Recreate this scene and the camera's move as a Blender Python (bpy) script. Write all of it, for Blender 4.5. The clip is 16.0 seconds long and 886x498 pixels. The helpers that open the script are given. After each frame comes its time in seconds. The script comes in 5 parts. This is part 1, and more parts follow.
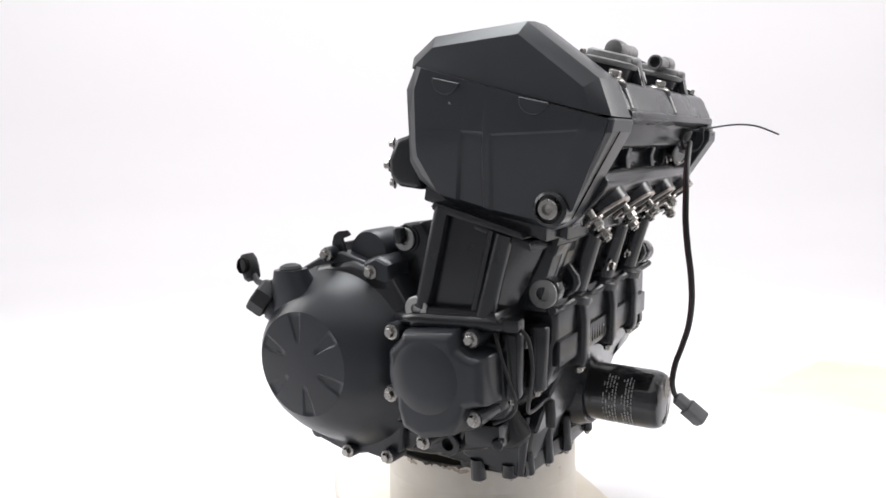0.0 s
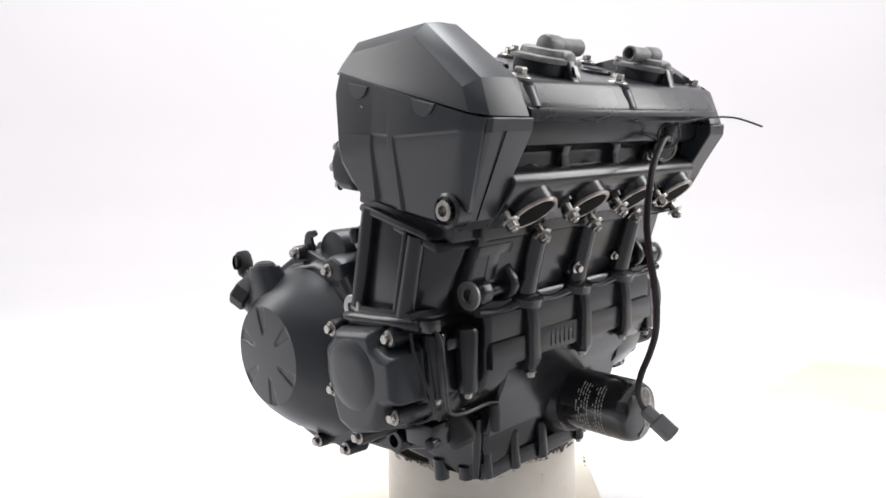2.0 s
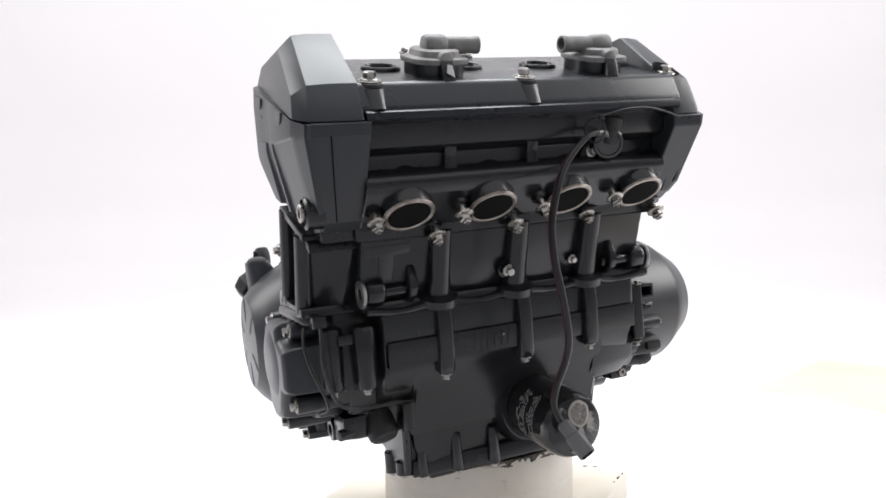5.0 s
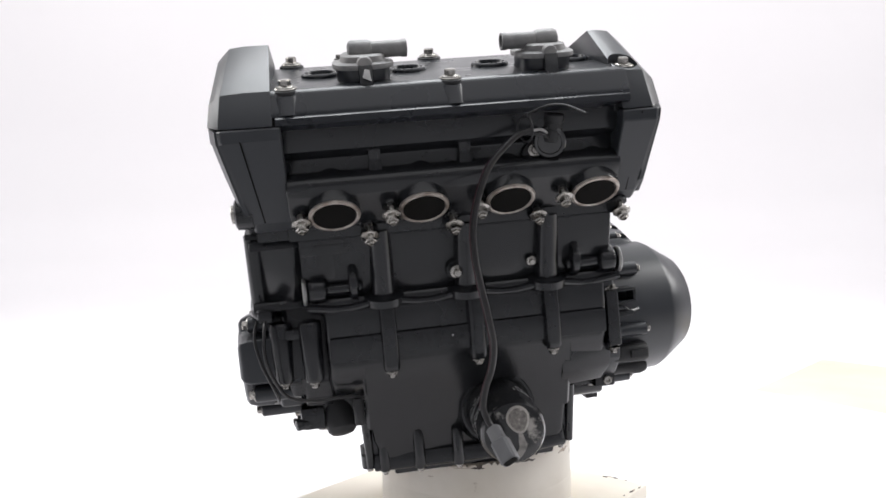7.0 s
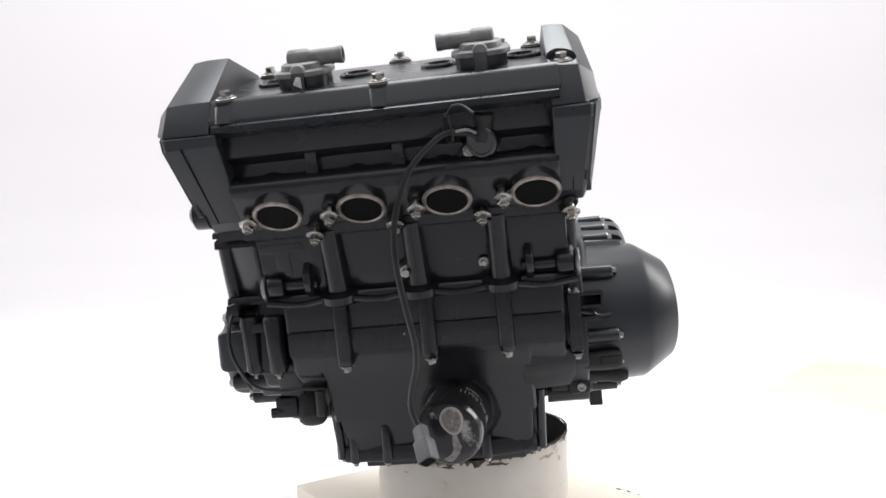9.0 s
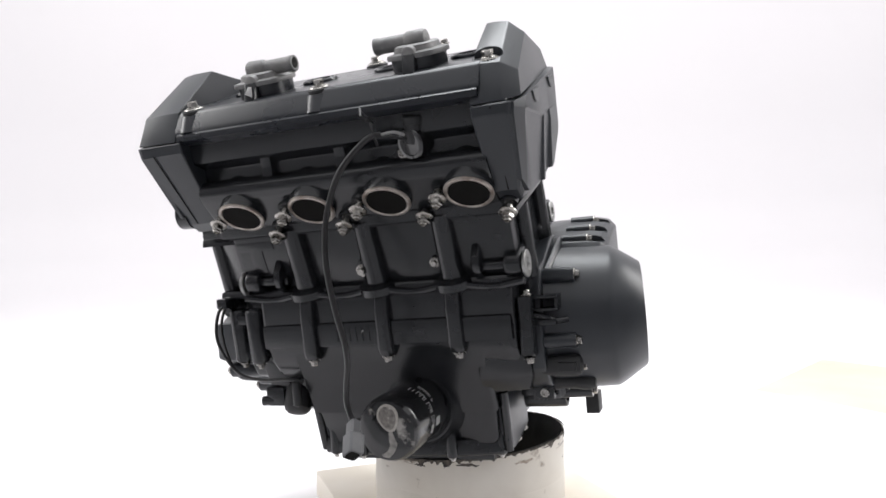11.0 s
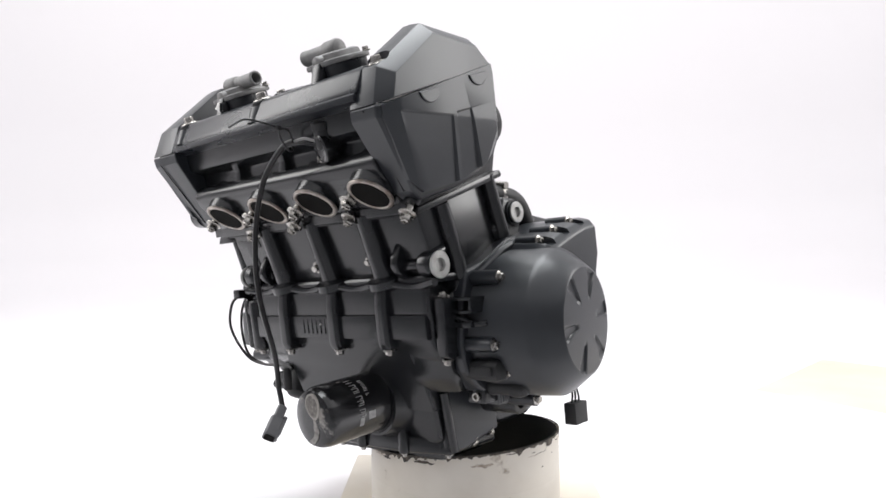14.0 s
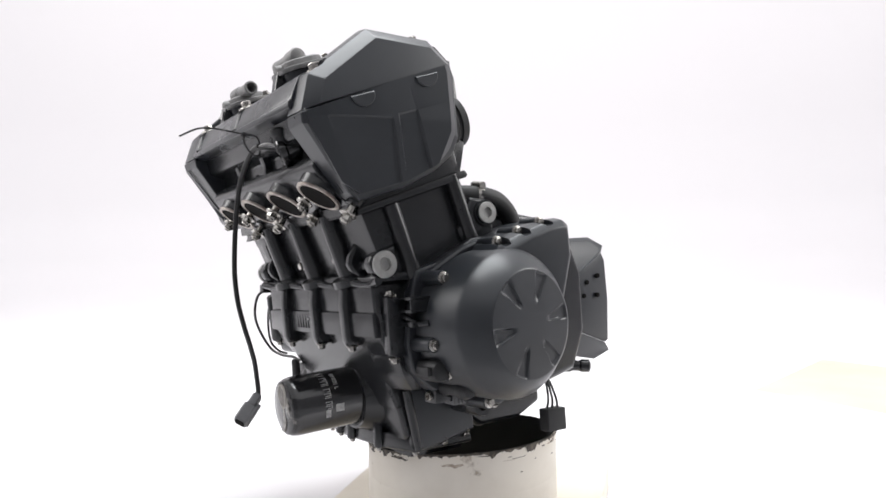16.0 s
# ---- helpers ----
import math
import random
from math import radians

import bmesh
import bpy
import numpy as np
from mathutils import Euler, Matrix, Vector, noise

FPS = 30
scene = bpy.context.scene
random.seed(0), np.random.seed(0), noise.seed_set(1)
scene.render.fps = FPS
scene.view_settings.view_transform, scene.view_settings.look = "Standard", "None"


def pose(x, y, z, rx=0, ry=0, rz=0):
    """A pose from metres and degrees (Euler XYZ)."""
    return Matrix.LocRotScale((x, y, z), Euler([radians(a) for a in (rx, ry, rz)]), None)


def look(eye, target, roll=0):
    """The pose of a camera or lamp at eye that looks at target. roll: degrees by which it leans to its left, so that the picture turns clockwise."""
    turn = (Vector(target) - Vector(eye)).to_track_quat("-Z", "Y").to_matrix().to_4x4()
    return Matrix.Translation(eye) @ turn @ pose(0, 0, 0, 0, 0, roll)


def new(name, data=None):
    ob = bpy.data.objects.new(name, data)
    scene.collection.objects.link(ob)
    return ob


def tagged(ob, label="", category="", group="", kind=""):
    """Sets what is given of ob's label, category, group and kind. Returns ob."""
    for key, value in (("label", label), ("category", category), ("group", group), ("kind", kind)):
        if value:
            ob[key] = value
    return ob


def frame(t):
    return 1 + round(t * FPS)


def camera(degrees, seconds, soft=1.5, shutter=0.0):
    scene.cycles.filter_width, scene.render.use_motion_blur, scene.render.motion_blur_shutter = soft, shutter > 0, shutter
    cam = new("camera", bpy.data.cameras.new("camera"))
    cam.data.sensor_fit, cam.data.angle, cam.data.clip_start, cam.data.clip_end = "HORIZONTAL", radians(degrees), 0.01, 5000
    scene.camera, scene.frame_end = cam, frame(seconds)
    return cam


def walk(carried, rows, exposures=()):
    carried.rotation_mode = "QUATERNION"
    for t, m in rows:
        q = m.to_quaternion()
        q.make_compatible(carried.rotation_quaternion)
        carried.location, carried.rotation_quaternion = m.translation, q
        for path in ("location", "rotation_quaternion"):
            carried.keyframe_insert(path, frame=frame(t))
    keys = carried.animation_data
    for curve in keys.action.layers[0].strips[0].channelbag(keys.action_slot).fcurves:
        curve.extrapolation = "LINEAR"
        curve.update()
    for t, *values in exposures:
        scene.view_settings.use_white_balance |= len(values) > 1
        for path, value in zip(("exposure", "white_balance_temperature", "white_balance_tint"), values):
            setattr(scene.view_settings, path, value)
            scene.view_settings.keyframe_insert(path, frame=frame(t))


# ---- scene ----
cam = camera(60.0, 16.0, soft=1.6)
EYE = 0.40            # lens height over the studio floor
SPIN = 7.2506         # turntable, degrees per second, clockwise from above
CAMERA = pose(0, -1.0, EYE, 90 - 2.406, 0, 1.783) @ pose(0, 0, 0, 0, 0, -0.837)
walk(cam, [(0.0, CAMERA), (16.0, CAMERA)])

# ---- light: a white photo studio, a soft overhead box, bright white surroundings, and added fills ----
world = bpy.data.worlds.new("studio_world")
scene.world = world
world.use_nodes = True
world.node_tree.nodes["Background"].inputs[0].default_value = (0.98, 0.975, 1.0, 1)
world.node_tree.nodes["Background"].inputs[1].default_value = 1.0


def softbox(name, eye, target, sx, sy, watts, colour=(1, 0.99, 0.98)):
    lamp = bpy.data.lights.new(name, "AREA")
    lamp.shape, lamp.size, lamp.size_y, lamp.energy, lamp.color = "RECTANGLE", sx, sy, watts, colour
    ob = new(name, lamp)
    ob.matrix_basis = look(eye, target)
    return ob


softbox("softbox_top", (-0.10, 0.20, 2.3), (0, 0.05, 0), 1.7, 1.0, 44, (0.945, 0.975, 1.0))
# Unseen fill lamps, added to brighten the engine's flanks and the backdrop.
softbox("side_fill_left", (-2.0, 0.2, 1.5), (0, 0, 0.4), 0.9, 1.3, 20)
softbox("side_fill_right", (2.0, 0.25, 1.5), (0, 0, 0.4), 0.9, 1.3, 28)
softbox("backdrop_fill", (0.0, 1.9, 3.0), (0, 4.3, 0.9), 4.0, 0.5, 50)


# ---- materials ----
def material(name, colour, rough=0.5, metal=0.0, spec=0.5, second=None, scale=60.0, amount=0.5,
             grain=900.0, bump=0.05, stain=None, stain_scale=9.0, stain_at=0.62, coat=0.0, depth=0.0006, vary=0.1):
    """Procedural surface: two scales of colour change, roughness change and fine relief."""
    m = bpy.data.materials.new(name)
    m.use_nodes = True
    nt = m.node_tree
    b = nt.nodes["Principled BSDF"]
    lk = nt.links.new
    tc = nt.nodes.new("ShaderNodeTexCoord")
    n1 = nt.nodes.new("ShaderNodeTexNoise")
    n1.inputs["Scale"].default_value, n1.inputs["Detail"].default_value = scale, 6
    n2 = nt.nodes.new("ShaderNodeTexNoise")
    n2.inputs["Scale"].default_value, n2.inputs["Detail"].default_value = grain, 2
    n3 = nt.nodes.new("ShaderNodeTexNoise")
    n3.inputs["Scale"].default_value, n3.inputs["Detail"].default_value = stain_scale, 8
    n3.inputs["Roughness"].default_value = 0.65
    for n in (n1, n2, n3):
        lk(tc.outputs["Object"], n.inputs["Vector"])
    mix = nt.nodes.new("ShaderNodeMix")
    mix.data_type = "RGBA"
    mix.inputs[6].default_value = (*colour, 1)
    mix.inputs[7].default_value = (*(second or [c * 1.5 for c in colour]), 1)
    ramp = nt.nodes.new("ShaderNodeMapRange")
    ramp.inputs[1].default_value, ramp.inputs[2].default_value = 0.35, 0.7
    ramp.inputs[4].default_value = amount
    lk(n1.outputs["Fac"], ramp.inputs[0])
    lk(ramp.outputs[0], mix.inputs[0])
    out = mix.outputs[2]
    if stain:
        mix2 = nt.nodes.new("ShaderNodeMix")
        mix2.data_type = "RGBA"
        r2 = nt.nodes.new("ShaderNodeMapRange")
        r2.inputs[1].default_value, r2.inputs[2].default_value = stain_at, stain_at + 0.08
        lk(n3.outputs["Fac"], r2.inputs[0])
        lk(r2.outputs[0], mix2.inputs[0])
        lk(out, mix2.inputs[6])
        mix2.inputs[7].default_value = (*stain, 1)
        out = mix2.outputs[2]
    lk(out, b.inputs["Base Color"])
    rr = nt.nodes.new("ShaderNodeMapRange")
    rr.inputs[3].default_value, rr.inputs[4].default_value = max(rough - vary, 0.03), min(rough + vary * 1.2, 1)
    lk(n1.outputs["Fac"], rr.inputs[0])
    lk(rr.outputs[0], b.inputs["Roughness"])
    b.inputs["Metallic"].default_value = metal
    b.inputs["Specular IOR Level"].default_value = spec
    b.inputs["Coat Weight"].default_value = coat
    if bump:
        bp = nt.nodes.new("ShaderNodeBump")
        bp.inputs["Strength"].default_value, bp.inputs["Distance"].default_value = bump, depth
        lk(n2.outputs["Fac"], bp.inputs["Height"])
        lk(bp.outputs[0], b.inputs["Normal"])
    return m


BLACK = material("black_paint_casting", (0.0115, 0.0122, 0.0140), 0.22, spec=0.5, scale=30, amount=0.35, grain=220, bump=0.02, vary=0.06)
COVER = material("satin_black_cover", (0.0200, 0.0222, 0.0262), 0.33, spec=0.5, scale=22, amount=0.3, grain=2200, bump=0.06, stain=(0.030, 0.030, 0.031), stain_scale=7, stain_at=0.68, vary=0.05)
CAPM = material("satin_black_plastic", (0.0200, 0.0222, 0.0262), 0.33, spec=0.5, scale=18, amount=0.3, grain=2600, bump=0.06, vary=0.05)
DUSTY = material("dusty_black_casting", (0.0125, 0.0142, 0.0185), 0.28, spec=0.5, scale=26, amount=0.4, second=(0.017, 0.018, 0.021), grain=1500, bump=0.06, stain=(0.034, 0.033, 0.033), stain_scale=14, stain_at=0.68, vary=0.07)
GREYCAST = material("dusty_grey_casting", (0.13, 0.13, 0.13), 0.42, spec=0.5, scale=60, amount=0.7, second=(0.30, 0.29, 0.28), grain=1500, bump=0.3)
STEEL = material("zinc_steel", (0.44, 0.425, 0.40), 0.25, metal=1.0, scale=120, amount=0.6, second=(0.19, 0.175, 0.155), grain=1500, bump=0.1)
ALU = material("machined_aluminium", (0.40, 0.40, 0.39), 0.40, metal=0.85, scale=90, amount=0.5, second=(0.24, 0.23, 0.22), grain=1800, bump=0.15)
RUST = material("sooty_port_ring", (0.22, 0.18, 0.155), 0.40, metal=0.7, scale=90, amount=1.0, second=(0.50, 0.46, 0.42), grain=900, bump=0.3)
# Port soot, a dark joint line, and shade painted into holes and plug mouths.
SOOT_SHADE = material("soot_and_hole_shade", (0.005, 0.0045, 0.004), 0.9, spec=0.15, scale=60)
RUBBER = material("black_rubber", (0.012, 0.012, 0.013), 0.55, scale=80, grain=1200, bump=0.15)
WIREM = material("wire_sleeve", (0.007, 0.0065, 0.007), 0.35, scale=120, second=(0.012, 0.010, 0.011), grain=1200, bump=0.2)
REDW = material("dark_red_wire", (0.035, 0.008, 0.012), 0.5, scale=90)
PLUGM = material("grey_connector_plastic", (0.115, 0.116, 0.120), 0.45, scale=90, amount=0.4, grain=1500, bump=0.1)
GLOSS = material("gloss_black_enamel", (0.008, 0.008, 0.009), 0.16, spec=0.6, scale=40, grain=600, bump=0.02, coat=0.5)
SCUFF = material("dented_filter_end", (0.010, 0.010, 0.011), 0.18, spec=0.6, scale=30, amount=0.4, grain=60, bump=0.25, stain=(0.30, 0.285, 0.265), stain_scale=26, stain_at=0.585)
PRINT = material("grey_print", (0.42, 0.42, 0.41), 0.5, scale=200, amount=0.7, second=(0.16, 0.16, 0.16))
CHIP = material("bare_chipped_metal", (0.36, 0.355, 0.35), 0.5, metal=0.5, scale=150)
DRUM = material("cream_drum_paint", (0.70, 0.66, 0.590), 0.5, spec=0.4, scale=16, amount=0.6, second=(0.56, 0.515, 0.445), grain=500, bump=0.1, stain=(0.34, 0.29, 0.235), stain_scale=30, stain_at=0.645)
DRUMIN = material("drum_black_lining", (0.010, 0.010, 0.010), 0.6, scale=30, amount=0.6, grain=300, bump=0.3)
TAR = material("flaking_dark_rim", (0.030, 0.026, 0.023), 0.7, scale=160, amount=0.8, second=(0.16, 0.135, 0.11), grain=500, bump=0.5)
SMEAR = material("brown_grime_smear", (0.30, 0.245, 0.195), 0.7, scale=220, amount=1.0, second=(0.52, 0.46, 0.39), grain=600, bump=0.2)
BOARD = material("cream_board_paint", (0.80, 0.745, 0.655), 0.55, spec=0.3, scale=12, amount=0.7, second=(0.73, 0.665, 0.56), grain=300, bump=0.08)
PAPER = material("white_studio_paper", (0.755, 0.738, 0.752), 0.8, spec=0.1, scale=2, amount=0.3, second=(0.748, 0.73, 0.742), grain=300, bump=0.03)
# Grey of the unseen room; sets how dark the engine's front reflects.
ROOM = material("unseen_room_grey", (0.325, 0.325, 0.335), 0.7, spec=0.2, scale=3, amount=0.4, grain=200, bump=0.05)
WARM = material("warm_white_floor", (0.55, 0.505, 0.425), 0.7, spec=0.2, scale=5, amount=0.9, second=(0.60, 0.56, 0.49), grain=200, bump=0.03)


# ---- mesh helpers ----
def V(x, y, z):
    return Vector((x, y, z))


def part(name, bm, mat, parent, label="", bevel=0.0, sharp=32, seg=2, kind=""):
    """Links a bmesh as one mesh object under a thing or a part."""
    bmesh.ops.remove_doubles(bm, verts=bm.verts, dist=1e-6)
    bmesh.ops.recalc_face_normals(bm, faces=bm.faces)
    if bevel:
        es = [e for e in bm.edges if len(e.link_faces) == 2 and e.calc_face_angle(0) > radians(22)]
        bmesh.ops.bevel(bm, geom=es, offset=bevel, segments=seg, affect="EDGES", clamp_overlap=True, profile=0.6)
    me = bpy.data.meshes.new(name)
    bm.to_mesh(me)
    bm.free()
    me.materials.append(mat)
    me.polygons.foreach_set("use_smooth", [True] * len(me.polygons))
    me.set_sharp_from_angle(angle=radians(sharp))
    ob = new(name, me)
    ob.parent = parent
    if label or kind:
        tagged(ob, label, kind=kind)
    return ob


def carve(ob, cutter, sharp=30):
    """Cuts the closed shape in the bmesh out of a part's mesh."""
    bmesh.ops.recalc_face_normals(cutter, faces=cutter.faces)
    me = bpy.data.meshes.new("cutter")
    cutter.to_mesh(me)
    cutter.free()
    tool = new("cutter", me)
    tool.parent = ob.parent
    mod = ob.modifiers.new("cut", "BOOLEAN")
    mod.operation, mod.object, mod.solver = "DIFFERENCE", tool, "EXACT"
    bpy.context.view_layer.update()
    mesh = bpy.data.meshes.new_from_object(ob.evaluated_get(bpy.context.evaluated_depsgraph_get()))
    ob.modifiers.clear()
    bpy.data.objects.remove(tool)
    bpy.data.meshes.remove(me)
    mesh.name = ob.data.name
    ob.data = mesh
    mesh.set_sharp_from_angle(angle=radians(sharp))


def loft(bm, loops, cap=True):
    rows = [[bm.verts.new(p) for p in lp] for lp in loops]
    n = len(rows[0])
    for a, b in zip(rows, rows[1:]):
        for i in range(n):
            bm.faces.new((a[i], a[(i + 1) % n], b[(i + 1) % n], b[i]))
    if cap:
        bm.faces.new(rows[0])
        bm.faces.new(rows[-1])
    return bm


def inset(poly, d):
    """A polygon moved inwards by d (outwards: minus)."""
    area = sum(a[0] * b[1] - b[0] * a[1] for a, b in zip(poly, poly[1:] + poly[:1]))
    s = 1 if area > 0 else -1
    out = []
    for i, p in enumerate(poly):
        a, b = Vector(poly[i - 1]), Vector(poly[(i + 1) % len(poly)])
        p = Vector(p)
        e1, e2 = (p - a).normalized(), (b - p).normalized()
        n1, n2 = Vector((-e1.y, e1.x)) * s, Vector((-e2.y, e2.x)) * s
        k = (n1 + n2)
        k = k / max(k.length_squared / 2, 0.35)
        out.append(tuple(p + k * d))
    return out


def slab(poly, stations):
    """Polygon in (y, z) run along x: stations of (x, inset)."""
    return loft(bmesh.new(), [[V(x, y, z) for y, z in inset(poly, d)] for x, d in stations])


def plate(poly, stations):
    """Polygon in (x, z) run along y: stations of (y, inset)."""
    return loft(bmesh.new(), [[V(x, y, z) for x, z in inset(poly, d)] for y, d in stations])


def block(x0, x1, y0, y1, z0, z1, bm=None):
    bm = bm or bmesh.new()
    return loft(bm, [[V(x0, y0, z), V(x1, y0, z), V(x1, y1, z), V(x0, y1, z)] for z in (z0, z1)])


def basis(axis):
    w = Vector(axis).normalized()
    u = w.orthogonal().normalized()
    return u, w.cross(u), w


def lathe(origin, axis, profile, n=40, bm=None, cap=True):
    """Profile of (radius, distance along axis) turned round the axis."""
    bm = bm or bmesh.new()
    u, v, w = basis(axis)
    o = Vector(origin)
    return loft(bm, [[o + w * h + (u * math.cos(a) + v * math.sin(a)) * r
                      for a in (2 * math.pi * i / n for i in range(n))] for r, h in profile], cap)


def rod(p0, p1, r0, r1=None, n=16, round_end=0.0, bm=None):
    p0, p1 = Vector(p0), Vector(p1)
    L, r1 = (p1 - p0).length, r1 or r0
    k = min(round_end, L / 3)
    prof = [(r0 * 0.55, 0), (r0 * 0.88, k * 0.35), (r0, k), (r1, L - k), (r1 * 0.88, L - k * 0.35), (r1 * 0.55, L)] if k else [(r0, 0), (r1, L)]
    return lathe(p0, p1 - p0, prof, n, bm)


def smooth_path(pts, steps=8):
    pts = [Vector(p) for p in pts]
    out = []
    for i in range(len(pts) - 1):
        a, b, c, d = pts[max(i - 1, 0)], pts[i], pts[i + 1], pts[min(i + 2, len(pts) - 1)]
        for k in range(steps):
            t = k / steps
            out.append(0.5 * (2 * b + (c - a) * t + (2 * a - 5 * b + 4 * c - d) * t * t + (3 * b - a - 3 * c + d) * t ** 3))
    return out + [pts[-1]]


def tube(pts, r, n=10, steps=8, bm=None):
    bm = bm or bmesh.new()
    path = smooth_path(pts, steps)
    up, loops = None, []
    for i, p in enumerate(path):
        w = (path[min(i + 1, len(path) - 1)] - path[max(i - 1, 0)]).normalized()
        up = w.orthogonal().normalized() if up is None else (up - w * up.dot(w)).normalized()
        v = w.cross(up)
        loops.append([p + (up * math.cos(2 * math.pi * k / n) + v * math.sin(2 * math.pi * k / n)) * r for k in range(n)])
    return loft(bm, loops)


def place(mesh, name, parent, at, axis, roll=0.0, size=1.0, label=""):
    """A shared mesh whose own z axis points along axis."""
    ob = new(name, mesh)
    ob.parent = parent
    q = Vector(axis).normalized().to_track_quat("Z", "Y")
    ob.matrix_basis = Matrix.LocRotScale(at, q @ Euler((0, 0, roll)).to_quaternion(), (size, size, size))
    if label:
        tagged(ob, label)
    return ob


def mesh_of(name, bm, mat, sharp=30):
    bmesh.ops.recalc_face_normals(bm, faces=bm.faces)
    me = bpy.data.meshes.new(name)
    bm.to_mesh(me)
    bm.free()
    me.materials.append(mat)
    me.polygons.foreach_set("use_smooth", [True] * len(me.polygons))
    me.set_sharp_from_angle(angle=radians(sharp))
    return me


def hexagon(r, h0, h1, bm):
    loft(bm, [[V(r * s * math.cos(k * math.pi / 3), r * s * math.sin(k * math.pi / 3), z) for k in range(6)]
              for s, z in ((1, h0), (1, h1 - r * 0.2), (0.86, h1))])
    return bm


def flange_bolt(name, r=0.0055, socket=False):
    """Flange bolt: washer skirt and hexagon head; unit metres, head along +z."""
    bm = lathe((0, 0, 0), (0, 0, 1), [(r * 1.0, -0.001), (r * 1.5, 0), (r * 1.5, r * 0.22), (r * 1.02, r * 0.42)], 20)
    hexagon(r * 1.0, r * 0.3, r * 1.35, bm)
    if socket:
        lathe((0, 0, 0), (0, 0, 1), [(r * 0.62, r * 1.2), (r * 0.62, r * 1.62), (r * 0.50, r * 1.70), (r * 0.42, r * 1.4), (r * 0.05, r * 1.38)], 16, bm)
    return mesh_of(name, bm, STEEL)


def socket_bolt(name, r=0.006):
    bm = lathe((0, 0, 0), (0, 0, 1), [(r, -0.001), (r, r * 0.9), (r * 0.9, r), (r * 0.55, r), (r * 0.5, r * 0.35), (r * 0.1, r * 0.3)], 20)
    return mesh_of(name, bm, STEEL)


BOLT = flange_bolt("flange_bolt", 0.0050)
SOCKET = socket_bolt("socket_bolt")
LEFT, RIGHT, FRONT, DOWN, UP = (-1, 0, 0), (1, 0, 0), (0, -1, 0), (0, 0, -1), (0, 0, 1)
LEAN = radians(18)
CYL = (0, -math.sin(LEAN), math.cos(LEAN))      # cylinder axis, leaning forward

# ---- setting ----
def studio():
    """White paper sweep that curves up into a wall, a warm floor strip, and an unseen grey room from y -0.42 backwards
    that darkens front reflections.
    """
    prof = [(0.30, 0.0), (0.97, 0.0), (1.45, 0.0), (2.0, 0.0), (3.0, 0.0), (3.5, 0.05), (3.9, 0.2), (4.15, 0.5), (4.25, 1.0), (4.25, 3.2)]
    n = 96
    for name, mat, label, category in (("backdrop", PAPER, "seamless white paper studio sweep with curved edge", "backdrop"),
                                       ("floor", WARM, "warm white floor strip beyond the paper sheet", "floor"),
                                       ("unseen_room", ROOM, "unseen plain grey wall and floor towards the camera, darkening front reflections", "wall")):
        bm = bmesh.new()
        rows = [[bm.verts.new((r * math.cos(2 * math.pi * i / n), r * math.sin(2 * math.pi * i / n), z)) for i in range(n)] for r, z in prof]
        for k, (a, b) in enumerate(zip(rows, rows[1:])):
            for i in range(n):
                strip = k == 1 and (i < 13 or i > 80)
                if name == "unseen_room" or strip == (name == "floor"):
                    bm.faces.new((a[i], a[(i + 1) % n], b[(i + 1) % n], b[i]))
        if name == "backdrop":
            bm.faces.new(rows[0])
        bmesh.ops.bisect_plane(bm, geom=list(bm.verts) + list(bm.edges) + list(bm.faces), plane_co=(0, -0.42, 0), plane_no=(0, 1, 0),
                               clear_inner=name != "unseen_room", clear_outer=name == "unseen_room")
        bmesh.ops.delete(bm, geom=[v for v in bm.verts if not v.link_faces], context="VERTS")
        tagged(part(name, bm, mat, None, sharp=60), label, category, kind="structure")


studio()

# ---- engine: root at the crankcase, own axes x across, y to the rear, z up ----
U = Vector((0.480, 0.8735, 0.080)).normalized()
N = U.cross(Vector((0, 0, 1))).normalized()
VV = N.cross(U)
SEAT = Matrix.Translation((0, 0, EYE)) @ Matrix((U, -N, VV)).transposed().to_4x4() @ Matrix.Translation((-0.0425, 0, 0))
engine = new("motorcycle_engine")
engine.empty_display_size = 0.05
engine.matrix_basis = SEAT
tagged(engine, "used black four-cylinder motorcycle engine without its exhaust, standing on a drum", "engine")


# ---- cylinder head, valve cover, end caps ----
head_poly = [(-0.224, -0.006), (-0.226, 0.012), (-0.240, 0.030), (-0.246, 0.050), (-0.2460, 0.055), (-0.2470, 0.059), (-0.2480, 0.0720),
             (-0.2660, 0.0765), (-0.272, 0.101), (-0.105, 0.156), (-0.088, 0.148), (-0.080, 0.070), (-0.088, 0.036)]
head_ob = part("cylinder_head", slab(head_poly, [(-0.176, 0.0), (0.160, 0.0)]), BLACK, engine, bevel=0.003)
ledge = [(-0.214, 0.060), (-0.2500, 0.0585), (-0.2570, 0.0550), (-0.2610, 0.0490), (-0.2620, 0.0430), (-0.2570, 0.0350), (-0.2420, 0.0200), (-0.2260, 0.0050), (-0.214, 0.0)]
ledge_ob = part("port_ledge", slab(ledge, [(-0.172, 0.0), (0.154, 0.0)]), BLACK, engine, bevel=0.004, seg=3)
# upper rail under the valve cover
rail = [(-0.2865, 0.0995), (-0.2865, 0.1055), (-0.283, 0.108), (-0.105, 0.1655), (-0.092, 0.165), (-0.092, 0.159), (-0.27, 0.0965)]
part("cover_gasket", slab(rail, [(-0.174, 0.0), (0.158, 0.0)]), DUSTY, engine, "dusty black cover joint", bevel=0.001)
